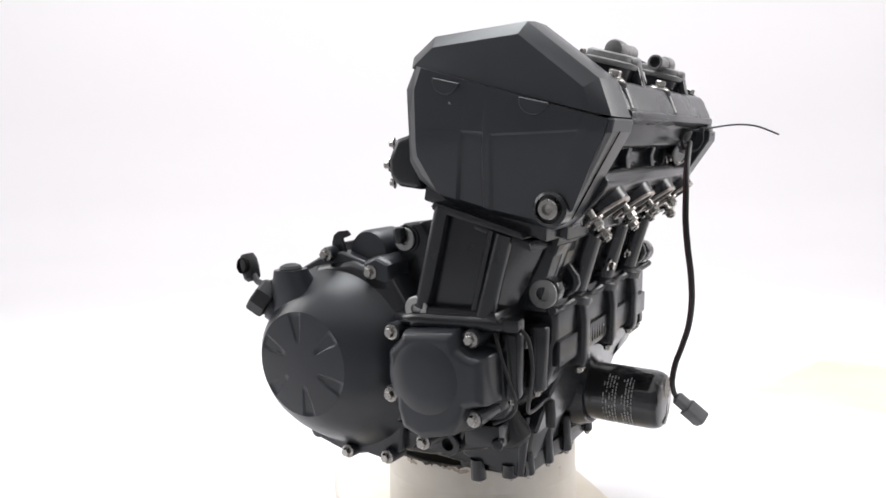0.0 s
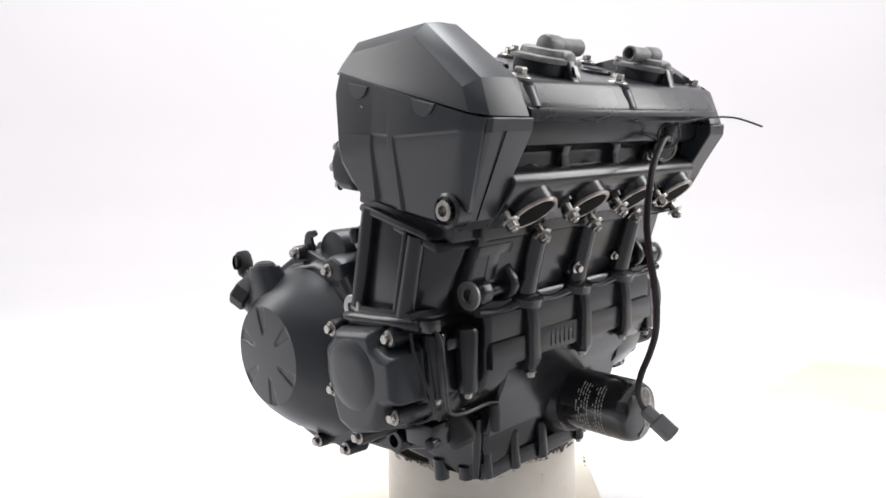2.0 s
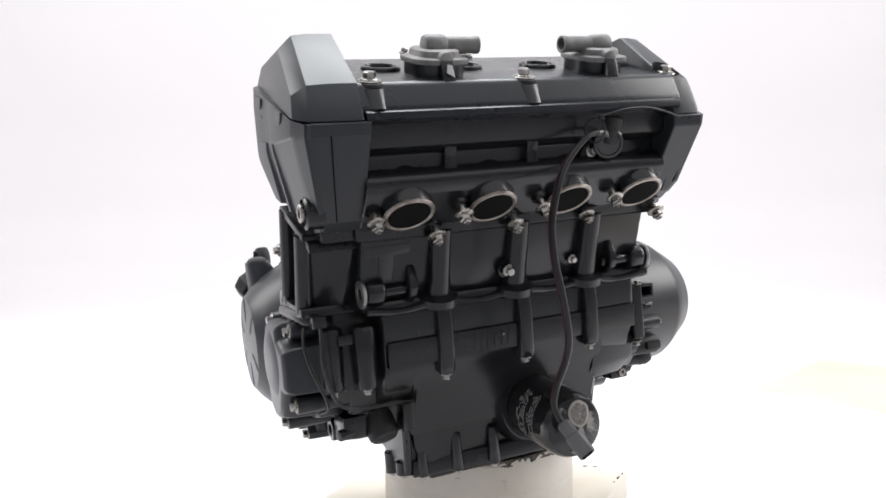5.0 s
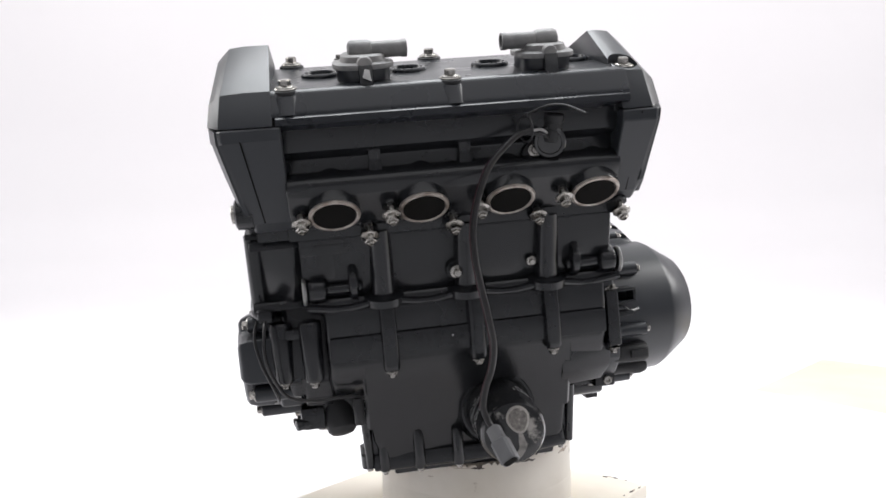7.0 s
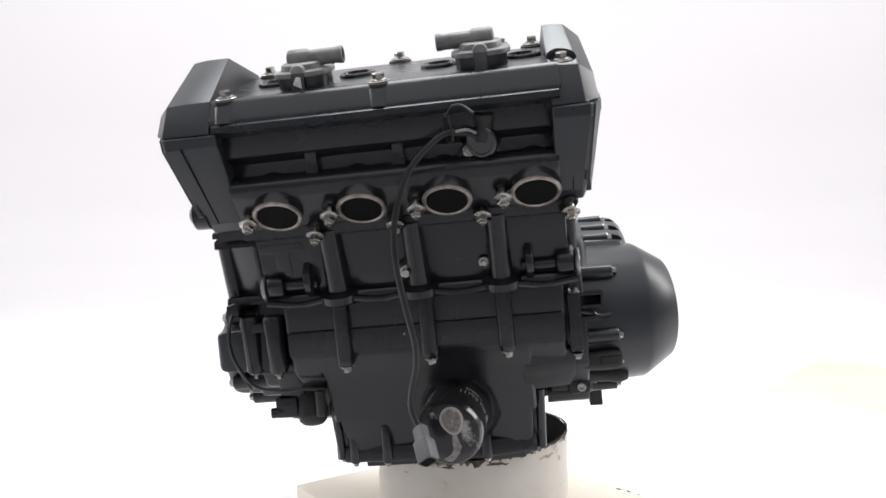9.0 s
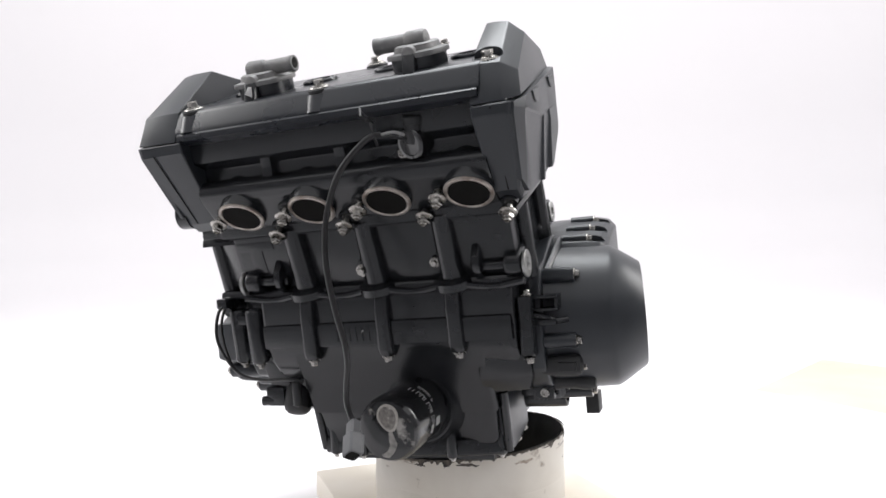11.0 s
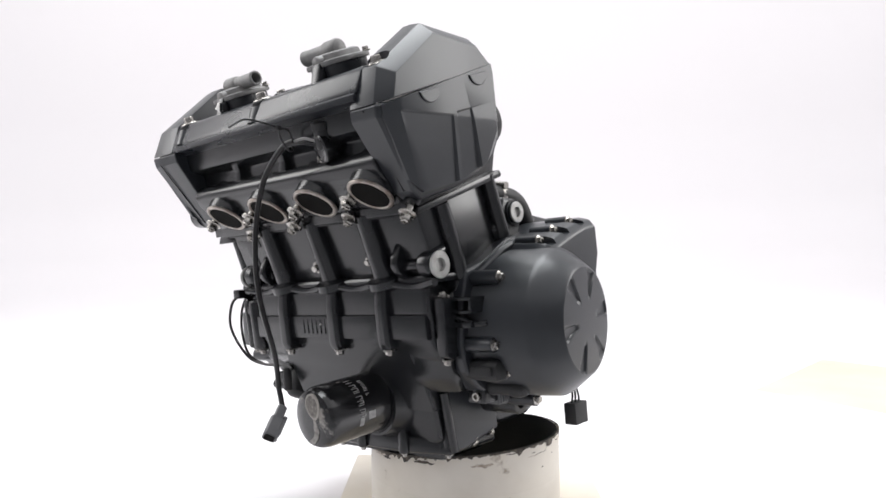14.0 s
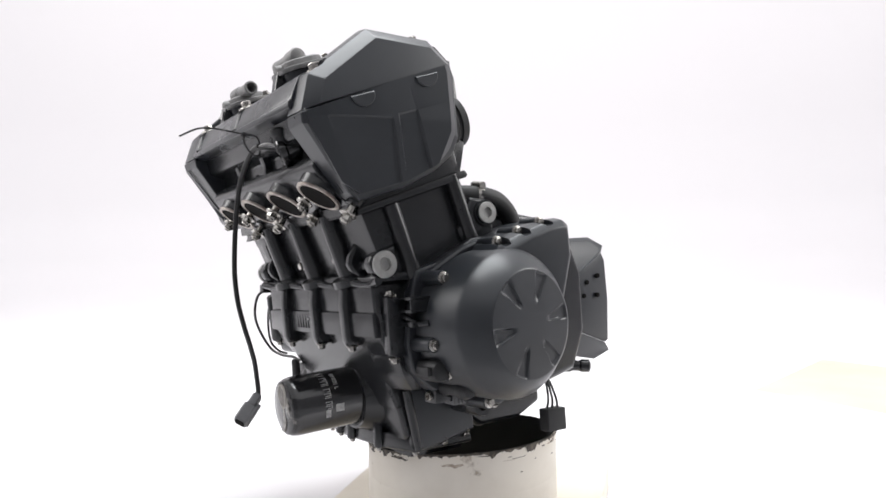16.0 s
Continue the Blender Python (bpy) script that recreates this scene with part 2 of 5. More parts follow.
cover_poly = [(-0.284, 0.107), (-0.2825, 0.1125), (-0.2752, 0.1300), (-0.2715, 0.1336), (-0.240, 0.1440), (-0.135, 0.1785), (-0.112, 0.1785), (-0.096, 0.164)]
valve_cover = part("valve_cover", slab(cover_poly, [(-0.178, 0.0), (0.160, 0.0)]), DUSTY, engine, "dusty black cast valve cover", bevel=0.0022, seg=2, sharp=20)

CAP_L = [(-0.2865, 0.0995), (-0.2755, 0.1325), (-0.2110, 0.1880), (-0.1180, 0.1867), (-0.0940, 0.1697), (-0.0930, 0.1597)]
CAP_R = [(-0.2850, 0.0915), (-0.2740, 0.1300), (-0.2050, 0.1845), (-0.1300, 0.1805), (-0.1075, 0.1600), (-0.1050, 0.1515)]


def end_cap(top, stations, lean):
    """Hood over a cam end: bevelled all round, its flank leaning in towards the crest."""
    seam = (Vector(top[-1]) - Vector(top[0])).normalized()
    loops = []
    for k, (x, d) in enumerate(stations):
        ring = inset(top, d)
        ring[0] = tuple(Vector(top[0]) + seam * d * 1.2)
        ring[-1] = tuple(Vector(top[-1]) - seam * d * 0.6)
        loops.append([V(x - (lean * max(0, z - 0.100) / 0.085 if k > 1 else 0), y, z) for y, z in ring])
    return part("end_cap", loft(bmesh.new(), loops), CAPM, engine, "faceted satin black end cap", bevel=0.0013, sharp=14, seg=2)


end_cap(CAP_L, [(-0.176, 0.0), (-0.200, 0.0), (-0.2240, 0.0015), (-0.2350, 0.0130)], -0.0100)
capR = end_cap(CAP_R, [(0.150, 0.0), (0.160, 0.0), (0.1810, 0.0015), (0.1945, 0.0140)], 0.0090)


def side_of(p, q, y, z):
    """Distance of (y, z) to the left of the line from p to q."""
    ey, ez = q[0] - p[0], q[1] - p[1]
    return (ey * (z - p[1]) - ez * (y - p[0])) / math.hypot(ey, ez)


def side_cover(x_in, x_mid, x_out, x_low, sign, seam, rear, panels, tabs):
    """Head side cover below an end cap: five-sided, tapering inwards to its foot, with two sunk panels and a web between."""
    (fy, fz), (ry, rz) = seam
    outer = [(fy + 0.004, fz), (-0.2790, fz - 0.0105), (-0.2440, 0.0240), (-0.2260, 0.0130), (-0.1690, 0.0270), (-0.1210, 0.0420),
             (-0.1010, 0.0600), (-0.0940, 0.0760), (-0.0965, 0.1400), (ry - 0.012 + rear, rz)]
    inner = [(fy, fz), (-0.2840, fz - 0.0105), (-0.2360, 0.0150), (-0.2230, 0.0060), (-0.1690, 0.0200), (-0.1160, 0.0370),
             (-0.0930, 0.0560), (-0.0860, 0.0740), (-0.0890, 0.1400), (ry - 0.006 + rear, rz)]
    outer = [(y - rear if y > -0.13 else y, z) for y, z in outer]
    inner = [(y - rear if y > -0.13 else y, z) for y, z in inner]

    def lean(x, z):
        return x + (x_low - x_out) * max(0, min(1, (0.088 - z) / 0.075))
    loops = [[V(x_in, y, z) for y, z in inner], [V(lean(x_mid, z), y, z) for y, z in inner],
             [V(lean(x_out - sign * 0.0085, z), y, z) for y, z in outer]]
    ob = part("side_cover", loft(bmesh.new(), loops), CAPM, engine, "satin black angular head side cover", bevel=0.0011, sharp=14, seg=1)
    part("front_joint", rod((x_mid - sign * 0.016, -0.2852, 0.0880), (x_mid - sign * 0.010 + (x_low - x_out), -0.2364, 0.0155), 0.0006, n=8), SOOT_SHADE, ob)
    # outer face: chamfered along front and rear, the panels sunk with drafted walls
    bm = bmesh.new()
    bm.faces.new([bm.verts.new((0, y, z)) for y, z in outer])
    chamfers = [(outer[k], outer[(k + 1) % 10], w, d) for k, w, d in ((0, 0.020, 0.0070), (1, 0.020, 0.0070), (6, 0.009, 0.0065), (7, 0.009, 0.0065), (8, 0.009, 0.0065))]
    cuts = [((0, z / 1000), (1, z / 1000), 0) for z in range(14, 96, 8)]
    for p, q, w, d in chamfers:
        cuts.append((p, q, w))
    for poly, d0, d1 in panels:
        for p, q in zip(poly, poly[1:] + poly[:1]):
            cuts += [(p, q, 0.0), (p, q, 0.0008), (p, q, 0.0022)]
    turn = 1 if sum(p[0] * q[1] - q[0] * p[1] for p, q in zip(outer, outer[1:] + outer[:1])) > 0 else -1
    for p, q, w in cuts:
        n = Vector((0, -(q[1] - p[1]), q[0] - p[0])).normalized()
        bmesh.ops.bisect_plane(bm, geom=list(bm.verts) + list(bm.edges) + list(bm.faces), plane_co=Vector((0, p[0], p[1])) + n * w * (turn if (p, q, w) in [c[:3] for c in chamfers] else 1), plane_no=n, dist=1e-6)
    rim = [e for e in bm.edges if len(e.link_faces) == 1]
    for v in bm.verts:
        y, z = v.co.y, v.co.z
        drop = max([0] + [d * (1 - side_of(p, q, y, z) * turn / w) for p, q, w, d in chamfers if side_of(p, q, y, z) * turn < w])
        for poly, d0, d1 in panels:
            r = min(side_of(p, q, y, z) for p, q in zip(poly, poly[1:] + poly[:1]))
            k = max(0, min(1, r / 0.0022))
            deep = d0 + (d1 - d0) * max(0, min(1, (0.10 - z) / 0.08))
            drop = max(drop, k * k * (3 - 2 * k) * deep)
        v.co.x = lean(x_out, z) - sign * drop
    skirt = bmesh.ops.extrude_edge_only(bm, edges=rim)
    for v in skirt["geom"]:
        if isinstance(v, bmesh.types.BMVert):
            v.co.x = lean(x_out, v.co.z) - sign * 0.0115
    part("cover_face", bm, CAPM, ob, sharp=24)
    # half-round tabs on the joint
    tilt = math.atan2(rz - fz, ry - fy)
    for y, z in tabs:
        bm = bmesh.new()
        ring = []
        for k in range(15):
            a = math.pi + math.pi * k / 14
            ring.append((y + 0.0140 * math.cos(a + tilt), z + 0.0125 * math.sin(a + tilt)))
        x = lean(x_out, z)
        loft(bm, [[V(xx, yy, zz) for yy, zz in inset(ring, d)] for xx, d in ((x - sign * 0.003, 0), (x + sign * 0.0012, 0), (x + sign * 0.0019, 0.0008))])
        part("tab", bm, CAPM, ob)
    return ob


PANELS_L = [([(-0.268, 0.0915), (-0.230, 0.000), (-0.1640, 0.000), (-0.1790, 0.0935)], 0.0012, 0.0034),
            ([(-0.1735, 0.0955), (-0.1590, 0.000), (-0.1270, 0.000), (-0.1505, 0.0985)], 0.0014, 0.0050)]
PANELS_R = [([(-0.264, 0.0870), (-0.226, 0.000), (-0.1750, 0.000), (-0.1905, 0.0890)], 0.0012, 0.0034),
            ([(-0.1855, 0.0925), (-0.1700, 0.000), (-0.1310, 0.000), (-0.1620, 0.0990)], 0.0014, 0.0050)]
coverL = side_cover(-0.170, -0.222, -0.2345, -0.2175, -1, ((-0.2865, 0.0985), (-0.0935, 0.1590)), 0.0, PANELS_L, ((-0.1395, 0.1425), (-0.2225, 0.1185)))
side_cover(0.150, 0.185, 0.1970, 0.1880, 1, ((-0.2850, 0.0905), (-0.1050, 0.1505)), 0.018, PANELS_R, ((-0.1500, 0.1345), (-0.2250, 0.1090)))
for x0, x1, dz in ((-0.2270, -0.165, 0.0), (0.145, 0.1860, -0.0075)):
    part("cap_seal", slab([(-0.2750, 0.0985 + dz), (-0.2750, 0.1060 + dz), (-0.125, 0.1530 + dz), (-0.125, 0.1455 + dz)], [(x0, 0), (x1, 0)]), BLACK, engine)
neck_poly = [(-0.216, -0.004), (-0.219, 0.030), (-0.100, 0.075), (-0.091, 0.036)]
part("head_neck", slab(neck_poly, [(-0.206, 0), (0.164, 0)]), BLACK, engine, bevel=0.002)
# recessed bolt boss on the chain-side cover
part("bolt_boss", lathe((-0.2060, -0.2265, 0.0262), LEFT, [(0.016, 0), (0.0155, 0.015), (0.0125, 0.017), (0.0120, 0.013), (0.004, 0.013)], 28), BLACK, coverL)
place(SOCKET, "bolt", engine, (-0.2175, -0.2265, 0.0262), LEFT, size=1.5)

# ---- cylinder block ----
block_poly = [(-0.214, -0.004), (-0.092, 0.034), (-0.060, -0.072), (-0.188, -0.072)]
part("cylinder_block", slab(block_poly, [(-0.168, 0.0), (0.158, 0.0)]), BLACK, engine, bevel=0.004)
# cam chain tunnel on one flank
tunnel_poly = [(-0.184, 0.004), (-0.110, 0.034), (-0.082, -0.072), (-0.158, -0.072)]
part("chain_tunnel", slab(tunnel_poly, [(-0.212, 0.0), (-0.160, 0.0)]), BLACK, engine, bevel=0.003)
loops = [[V(-0.214, -0.184, 0.002), V(-0.172, -0.206, -0.004), V(-0.160, -0.19, -0.002), V(-0.20, -0.17, 0.002)],
         [V(-0.214, -0.157, -0.072), V(-0.180, -0.170, -0.072), V(-0.160, -0.165, -0.072), V(-0.20, -0.14, -0.072)]]
part("tunnel_web", loft(bmesh.new(), loops), BLACK, engine, bevel=0.003)
gasket_poly = [(-0.2225, -0.0075), (-0.2215, -0.001), (-0.088, 0.0415), (-0.084, 0.0370), (-0.086, 0.0335)]
part("head_flange", slab(gasket_poly, [(-0.166, 0.0), (0.1690, 0.0)]), BLACK, engine, "black flange at the head joint", bevel=0.0015)
gasket_poly = [(-0.1990, -0.0005), (-0.1980, 0.0060), (-0.111, 0.0350), (-0.107, 0.0310), (-0.109, 0.0275)]
part("head_flange", slab(gasket_poly, [(-0.2200, 0.0), (-0.166, 0.0)]), BLACK, engine, "black flange at the head joint", bevel=0.0015)
gasket_poly = [(-0.2060, -0.0120), (-0.2040, -0.0030), (-0.150, 0.0140), (-0.150, 0.0090)]
part("flange_step", slab(gasket_poly, [(-0.2160, 0.0), (-0.166, 0.0)]), BLACK, engine, bevel=0.0015)
foot_poly = [(-0.198, -0.076), (-0.196, -0.068), (-0.056, -0.062), (-0.050, -0.074)]
part("block_flange", slab(foot_poly, [(-0.168, 0.0), (0.164, 0.0)]), BLACK, engine, bevel=0.003)
foot_poly = [(-0.172, -0.077), (-0.170, -0.067), (-0.090, -0.064), (-0.086, -0.074)]
part("block_flange", slab(foot_poly, [(-0.222, 0.0), (-0.166, 0.0)]), BLACK, engine, bevel=0.003)
for x in (-0.2145, 0.1610):
    for y0, z0, y1, z1, r in ((-0.180, 0.004, -0.156, -0.072, 0.0085), (-0.118, 0.030, -0.089, -0.066, 0.0080) if x < 0 else (-0.103, 0.036, -0.070, -0.066, 0.0085)):
        part("block_rib", rod((x, y0, z0), (x, y1, z1), r, r * 1.1, 16), BLACK, engine)
part("block_rib", rod((-0.2160, -0.168, 0.008), (-0.2160, -0.144, -0.072), 0.0035, 0.0035, 10), BLACK, engine)
for i, x in enumerate((-0.1300, -0.0870, 0.0000, 0.0870, 0.1380)):
    if i in (1, 2, 3):
        part("stud_column", rod((x, -0.2190, 0.000), (x, -0.1935, -0.068), 0.0105, 0.0130, 18), BLACK, engine)
        part("stud_foot", lathe((x, -0.1915, -0.0760), CYL, [(0.021, 0), (0.021, 0.008), (0.016, 0.011)], 24), BLACK, engine)
# raised T on the front of the block
tee = [(-0.166, -0.012), (-0.118, -0.012), (-0.118, -0.022), (-0.134, -0.022), (-0.134, -0.047), (-0.150, -0.047), (-0.150, -0.022), (-0.166, -0.022)]
bm = loft(bmesh.new(), [[V(x, y0 - (z + 0.004) * 0.38, z) for x, z in tee] for y0 in (-0.209, -0.2150)])
part("raised_web", bm, BLACK, engine, bevel=0.0015)
# wavy joint line between block and crankcase
wave = [V(-0.165 + 0.330 * k / 31, -0.1990 - 0.003 * math.cos((-0.165 + 0.330 * k / 31) * 2 * math.pi / 0.087), -0.0765 + 0.0025 * math.cos((-0.165 + 0.330 * k / 31) * 2 * math.pi / 0.087)) for k in range(32)]
part("joint_lip", tube(wave, 0.0042, 10, 2), BLACK, engine)

# ---- exhaust ports, studs and nuts ----
PORT_N = Vector((0, -0.55, -0.835)).normalized()
nut_mesh = flange_bolt("exhaust_nut", 0.0062, True)
for x in (-0.1295, -0.0435, 0.0425, 0.1295):
    c = Vector((x, -0.2470, 0.0155))
    port = part("exhaust_port", lathe(c - PORT_N * 0.045, PORT_N, [(0.0255, 0.004), (0.0256, 0.016), (0.0252, 0.030), (0.0248, 0.038), (0.0244, 0.0425), (0.0240, 0.0440), (0.0215, 0.0445)], 48, cap=False), BLACK, engine)
    part("port_ring", lathe(c - PORT_N * 0.002, PORT_N, [(0.0246, 0), (0.0250, 0.0010), (0.0243, 0.0028), (0.0222, 0.0032), (0.0208, 0.0026), (0.0202, -0.002)], 40, cap=False), RUST, port, "rusty steel port ring")
    bore = [(0.0201, 0.001), (0.0188, -0.012), (0.0175, -0.028), (0.010, -0.040), (0.002, -0.041)]
    part("port_bore", lathe(c, PORT_N, bore, 32), SOOT_SHADE, port, "soot-black port bore")
for ob in (head_ob, ledge_ob):
    bm = bmesh.new()
    for x in (-0.1295, -0.0435, 0.0425, 0.1295):
        lathe(Vector((x, -0.2470, 0.0155)) - PORT_N * 0.043, PORT_N, [(0.0206, 0), (0.0206, 0.080)], 36, bm)
    carve(ob, bm)
NUTS = [(-0.161, -0.2470, 0.0080), (-0.0755, -0.2520, 0.0085), (0.0115, -0.2520, 0.0070), (0.0970, -0.2500, 0.0100),
        (-0.0972, -0.2330, -0.0095), (-0.0134, -0.2360, -0.0066), (0.0744, -0.2300, -0.0052), (0.1621, -0.2320, -0.0090)]
for i, p in enumerate(NUTS):
    p = Vector(p)
    stud = part("stud", rod(p - PORT_N * 0.034, p + PORT_N * 0.004, 0.0042, n=12), RUBBER if i in (6,) else STEEL, engine, "worn steel exhaust stud")
    part("stud_lug", rod(p - PORT_N * 0.040, p - PORT_N * 0.014, 0.012, 0.0085, 18), BLACK, engine)
    place(nut_mesh, "nut", engine, p - PORT_N * 0.004, PORT_N, 0.3 * i)
# webs between the recesses under the cover rail
for x in (-0.0870, 0.0, 0.0870):
    part("head_web", loft(bmesh.new(), [[V(x - w, y, z), V(x + w, y, z), V(x + w, -0.205, z), V(x - w, -0.205, z)] for w, y, z in ((0.0070, -0.2560, 0.050), (0.0055, -0.2550, 0.066), (0.0070, -0.2640, 0.088))]), BLACK, engine, bevel=0.0015)

# ---- crankcase ----
case_poly = [(-0.194, -0.074), (-0.200, -0.080), (-0.1985, -0.108), (-0.1945, -0.116), (-0.1930, -0.136), (-0.186, -0.152), (-0.172, -0.168), (-0.150, -0.181),
             (-0.120, -0.188), (0.020, -0.205), (0.060, -0.195), (0.080, -0.150), (0.080, -0.080), (0.060, -0.032), (0.010, -0.026), (-0.040, -0.040), (-0.058, -0.070)]
part("crankcase", slab(case_poly, [(-0.150, 0.004), (-0.146, 0.0), (0.146, 0.0), (0.150, 0.004)]), BLACK, engine, bevel=0.003)
side_poly = [(-0.166, -0.074), (-0.168, -0.150), (-0.156, -0.172), (-0.120, -0.186)] + case_poly[9:]
part("crankcase_end", slab(side_poly, [(-0.196, 0.006), (-0.190, 0.0), (-0.140, 0.0)]), BLACK, engine, bevel=0.003)
part("crankcase_end", slab(side_poly, [(0.140, 0.0), (0.162, 0.0), (0.168, 0.006)]), BLACK, engine, bevel=0.003)
band = [(-0.2015, -0.1085), (-0.2000, -0.1345), (-0.18, -0.1345), (-0.18, -0.1085)]
part("case_band", slab(band, [(-0.147, 0), (0.147, 0)]), BLACK, engine, bevel=0.002)
for x, z1 in ((-0.0860, -0.1485), (0.0055, -0.1465), (0.0870, -0.1450)):
    prof = [(-0.192, -0.070), (-0.2065, -0.078), (-0.2085, -0.100), (-0.2065, z1 + 0.008), (-0.2035, z1), (-0.185, z1)]
    part("case_rib", slab(prof, [(x - 0.0085, 0.003), (x - 0.006, 0), (x + 0.006, 0), (x + 0.0085, 0.003)]), BLACK, engine, bevel=0.002)
    place(BOLT, "bolt", engine, (x, -0.1965, z1 - 0.0005), DOWN, 0.2, 0.9)
# stamped bars on the crankcase
for k in range(6):
    part("stamped_bar", block(-0.0545 + k * 0.0078, -0.0515 + k * 0.0078, -0.2014, -0.19, -0.1290, -0.1120), BLACK, engine, bevel=0.0004)
# vertical pad pair by the cover
for x, y in ((-0.1960, -0.1715), (-0.1656, -0.1840)):
    part("bolt_tower", rod((x, y - 0.002, -0.088), (x, y + 0.001, -0.1530), 0.0120, 0.0105, 18, 0.004), BLACK, engine)
    place(BOLT, "bolt", engine, (x, y + 0.0015, -0.1535), DOWN, size=0.8)
part("tower_bridge", block(-0.192, -0.166, -0.186, -0.160, -0.107, -0.096), BLACK, engine, bevel=0.003)
part("tower_web", block(-0.190, -0.162, -0.176, -0.160, -0.150, -0.100), BLACK, engine, bevel=0.002)

# ---- sump ----
sump_poly = [(-0.118, -0.172), (-0.112, -0.236), (-0.102, -0.258), (0.100, -0.258), (0.107, -0.252), (0.113, -0.172)]
loops = [[V(x, y, z) for x, z in sump_poly] for y in (-0.172, -0.062)]
loops[0] = [V(x * 0.985, -0.168 if z > -0.2 else -0.1440, z) for x, z in sump_poly]
part("sump", loft(bmesh.new(), loops), BLACK, engine, "black cast sump", bevel=0.005, seg=3)
part("sump_rear", slab([(-0.080, -0.185), (-0.080, -0.268), (-0.030, -0.262), (0.002, -0.245), (0.010, -0.19)], [(-0.114, 0.004), (-0.110, 0), (0.030, 0), (0.034, 0.004)]), BLACK, engine, bevel=0.003)
part("case_lower_side", slab([(-0.150, -0.170), (-0.140, -0.215), (-0.120, -0.222), (-0.060, -0.236), (-0.020, -0.236), (-0.010, -0.19), (-0.06, -0.16)], [(-0.172, 0.004), (-0.168, 0), (-0.100, 0)]), BLACK, engine, bevel=0.003)
bm = loft(bmesh.new(), [[V(x, y, z) for x, y in inset([(-0.114, -0.1440), (-0.012, -0.1520), (0.060, -0.1520), (0.110, -0.1400), (0.114, -0.060), (-0.114, -0.060)], d)] for z, d in ((-0.252, 0.003), (-0.2680, 0.001), (-0.2705, 0.003))])
part("sump_flange", bm, BLACK, engine, bevel=0.0015)
# rounded run from the case down into the sump
part("sump_apron", slab([(-0.191, -0.140), (-0.186, -0.155), (-0.1795, -0.168), (-0.1720, -0.182), (-0.1650, -0.200), (-0.1580, -0.218), (-0.140, -0.218), (-0.140, -0.140)], [(-0.1165, 0.003), (-0.1135, 0.0), (0.1085, 0.0), (0.1115, 0.003)]), BLACK, engine, sharp=40)
part("sump_keel", block(-0.090, 0.095, -0.134, -0.064, -0.279, -0.262), BLACK, engine, bevel=0.003)
for x, y, z0 in ((-0.1005, -0.1400, -0.2260), (-0.0617, -0.1460, -0.2260), (-0.0187, -0.1510, -0.2280), (0.0520, -0.1510, -0.2420), (0.104, -0.1330, -0.236)):
    part("sump_post", rod((x, y, z0), (x, y, -0.2715), 0.0062, 0.0068, 16, 0.004), BLACK, engine)
    place(BOLT, "bolt", engine, (x, y, -0.2710), DOWN, size=0.6)
for x, y in ((-0.117, -0.0865), (-0.117, -0.125)):
    z = -0.2780 if y > -0.1 else -0.2690
    part("sump_lug", rod((x, y, -0.255), (x, y, z), 0.0085, n=14), BLACK, engine)
    place(BOLT, "bolt", engine, (x, y, z + 0.0005), DOWN, size=0.75)
part("sump_fin", slab([(-0.150, -0.175), (-0.1740, -0.180), (-0.1560, -0.244), (-0.140, -0.254)], [(0.0460, 0.002), (0.0475, 0), (0.0505, 0), (0.0520, 0.002)]), BLACK, engine)

# ---- oil filter ----
FA = Vector((0.0260, -0.1660, -0.2085))
FD = (Vector((0.0235, -0.2560, -0.2130)) - FA)
FL = FD.length
FD = FD.normalized()
part("filter_boss", lathe(FA - FD * 0.03, FD, [(0.050, 0), (0.047, 0.018), (0.042, 0.028), (0.040, 0.036)], 40), BLACK, engine)
filt = part("oil_filter", lathe(FA, FD, [(0.036, 0.0), (0.0365, 0.004), (0.0345, 0.006), (0.0338, 0.012), (0.0338, FL - 0.012), (0.0325, FL - 0.006), (0.0300, FL - 0.002)], 56), GLOSS, engine, "gloss black screw-on oil filter with pale print")
part("filter_end", lathe(FA, FD, [(0.0327, FL - 0.0065), (0.0302, FL - 0.0015), (0.0270, FL + 0.0002), (0.0140, FL + 0.0015), (0.001, FL + 0.0018)], 48), SCUFF, filt, "scuffed dented filter end")

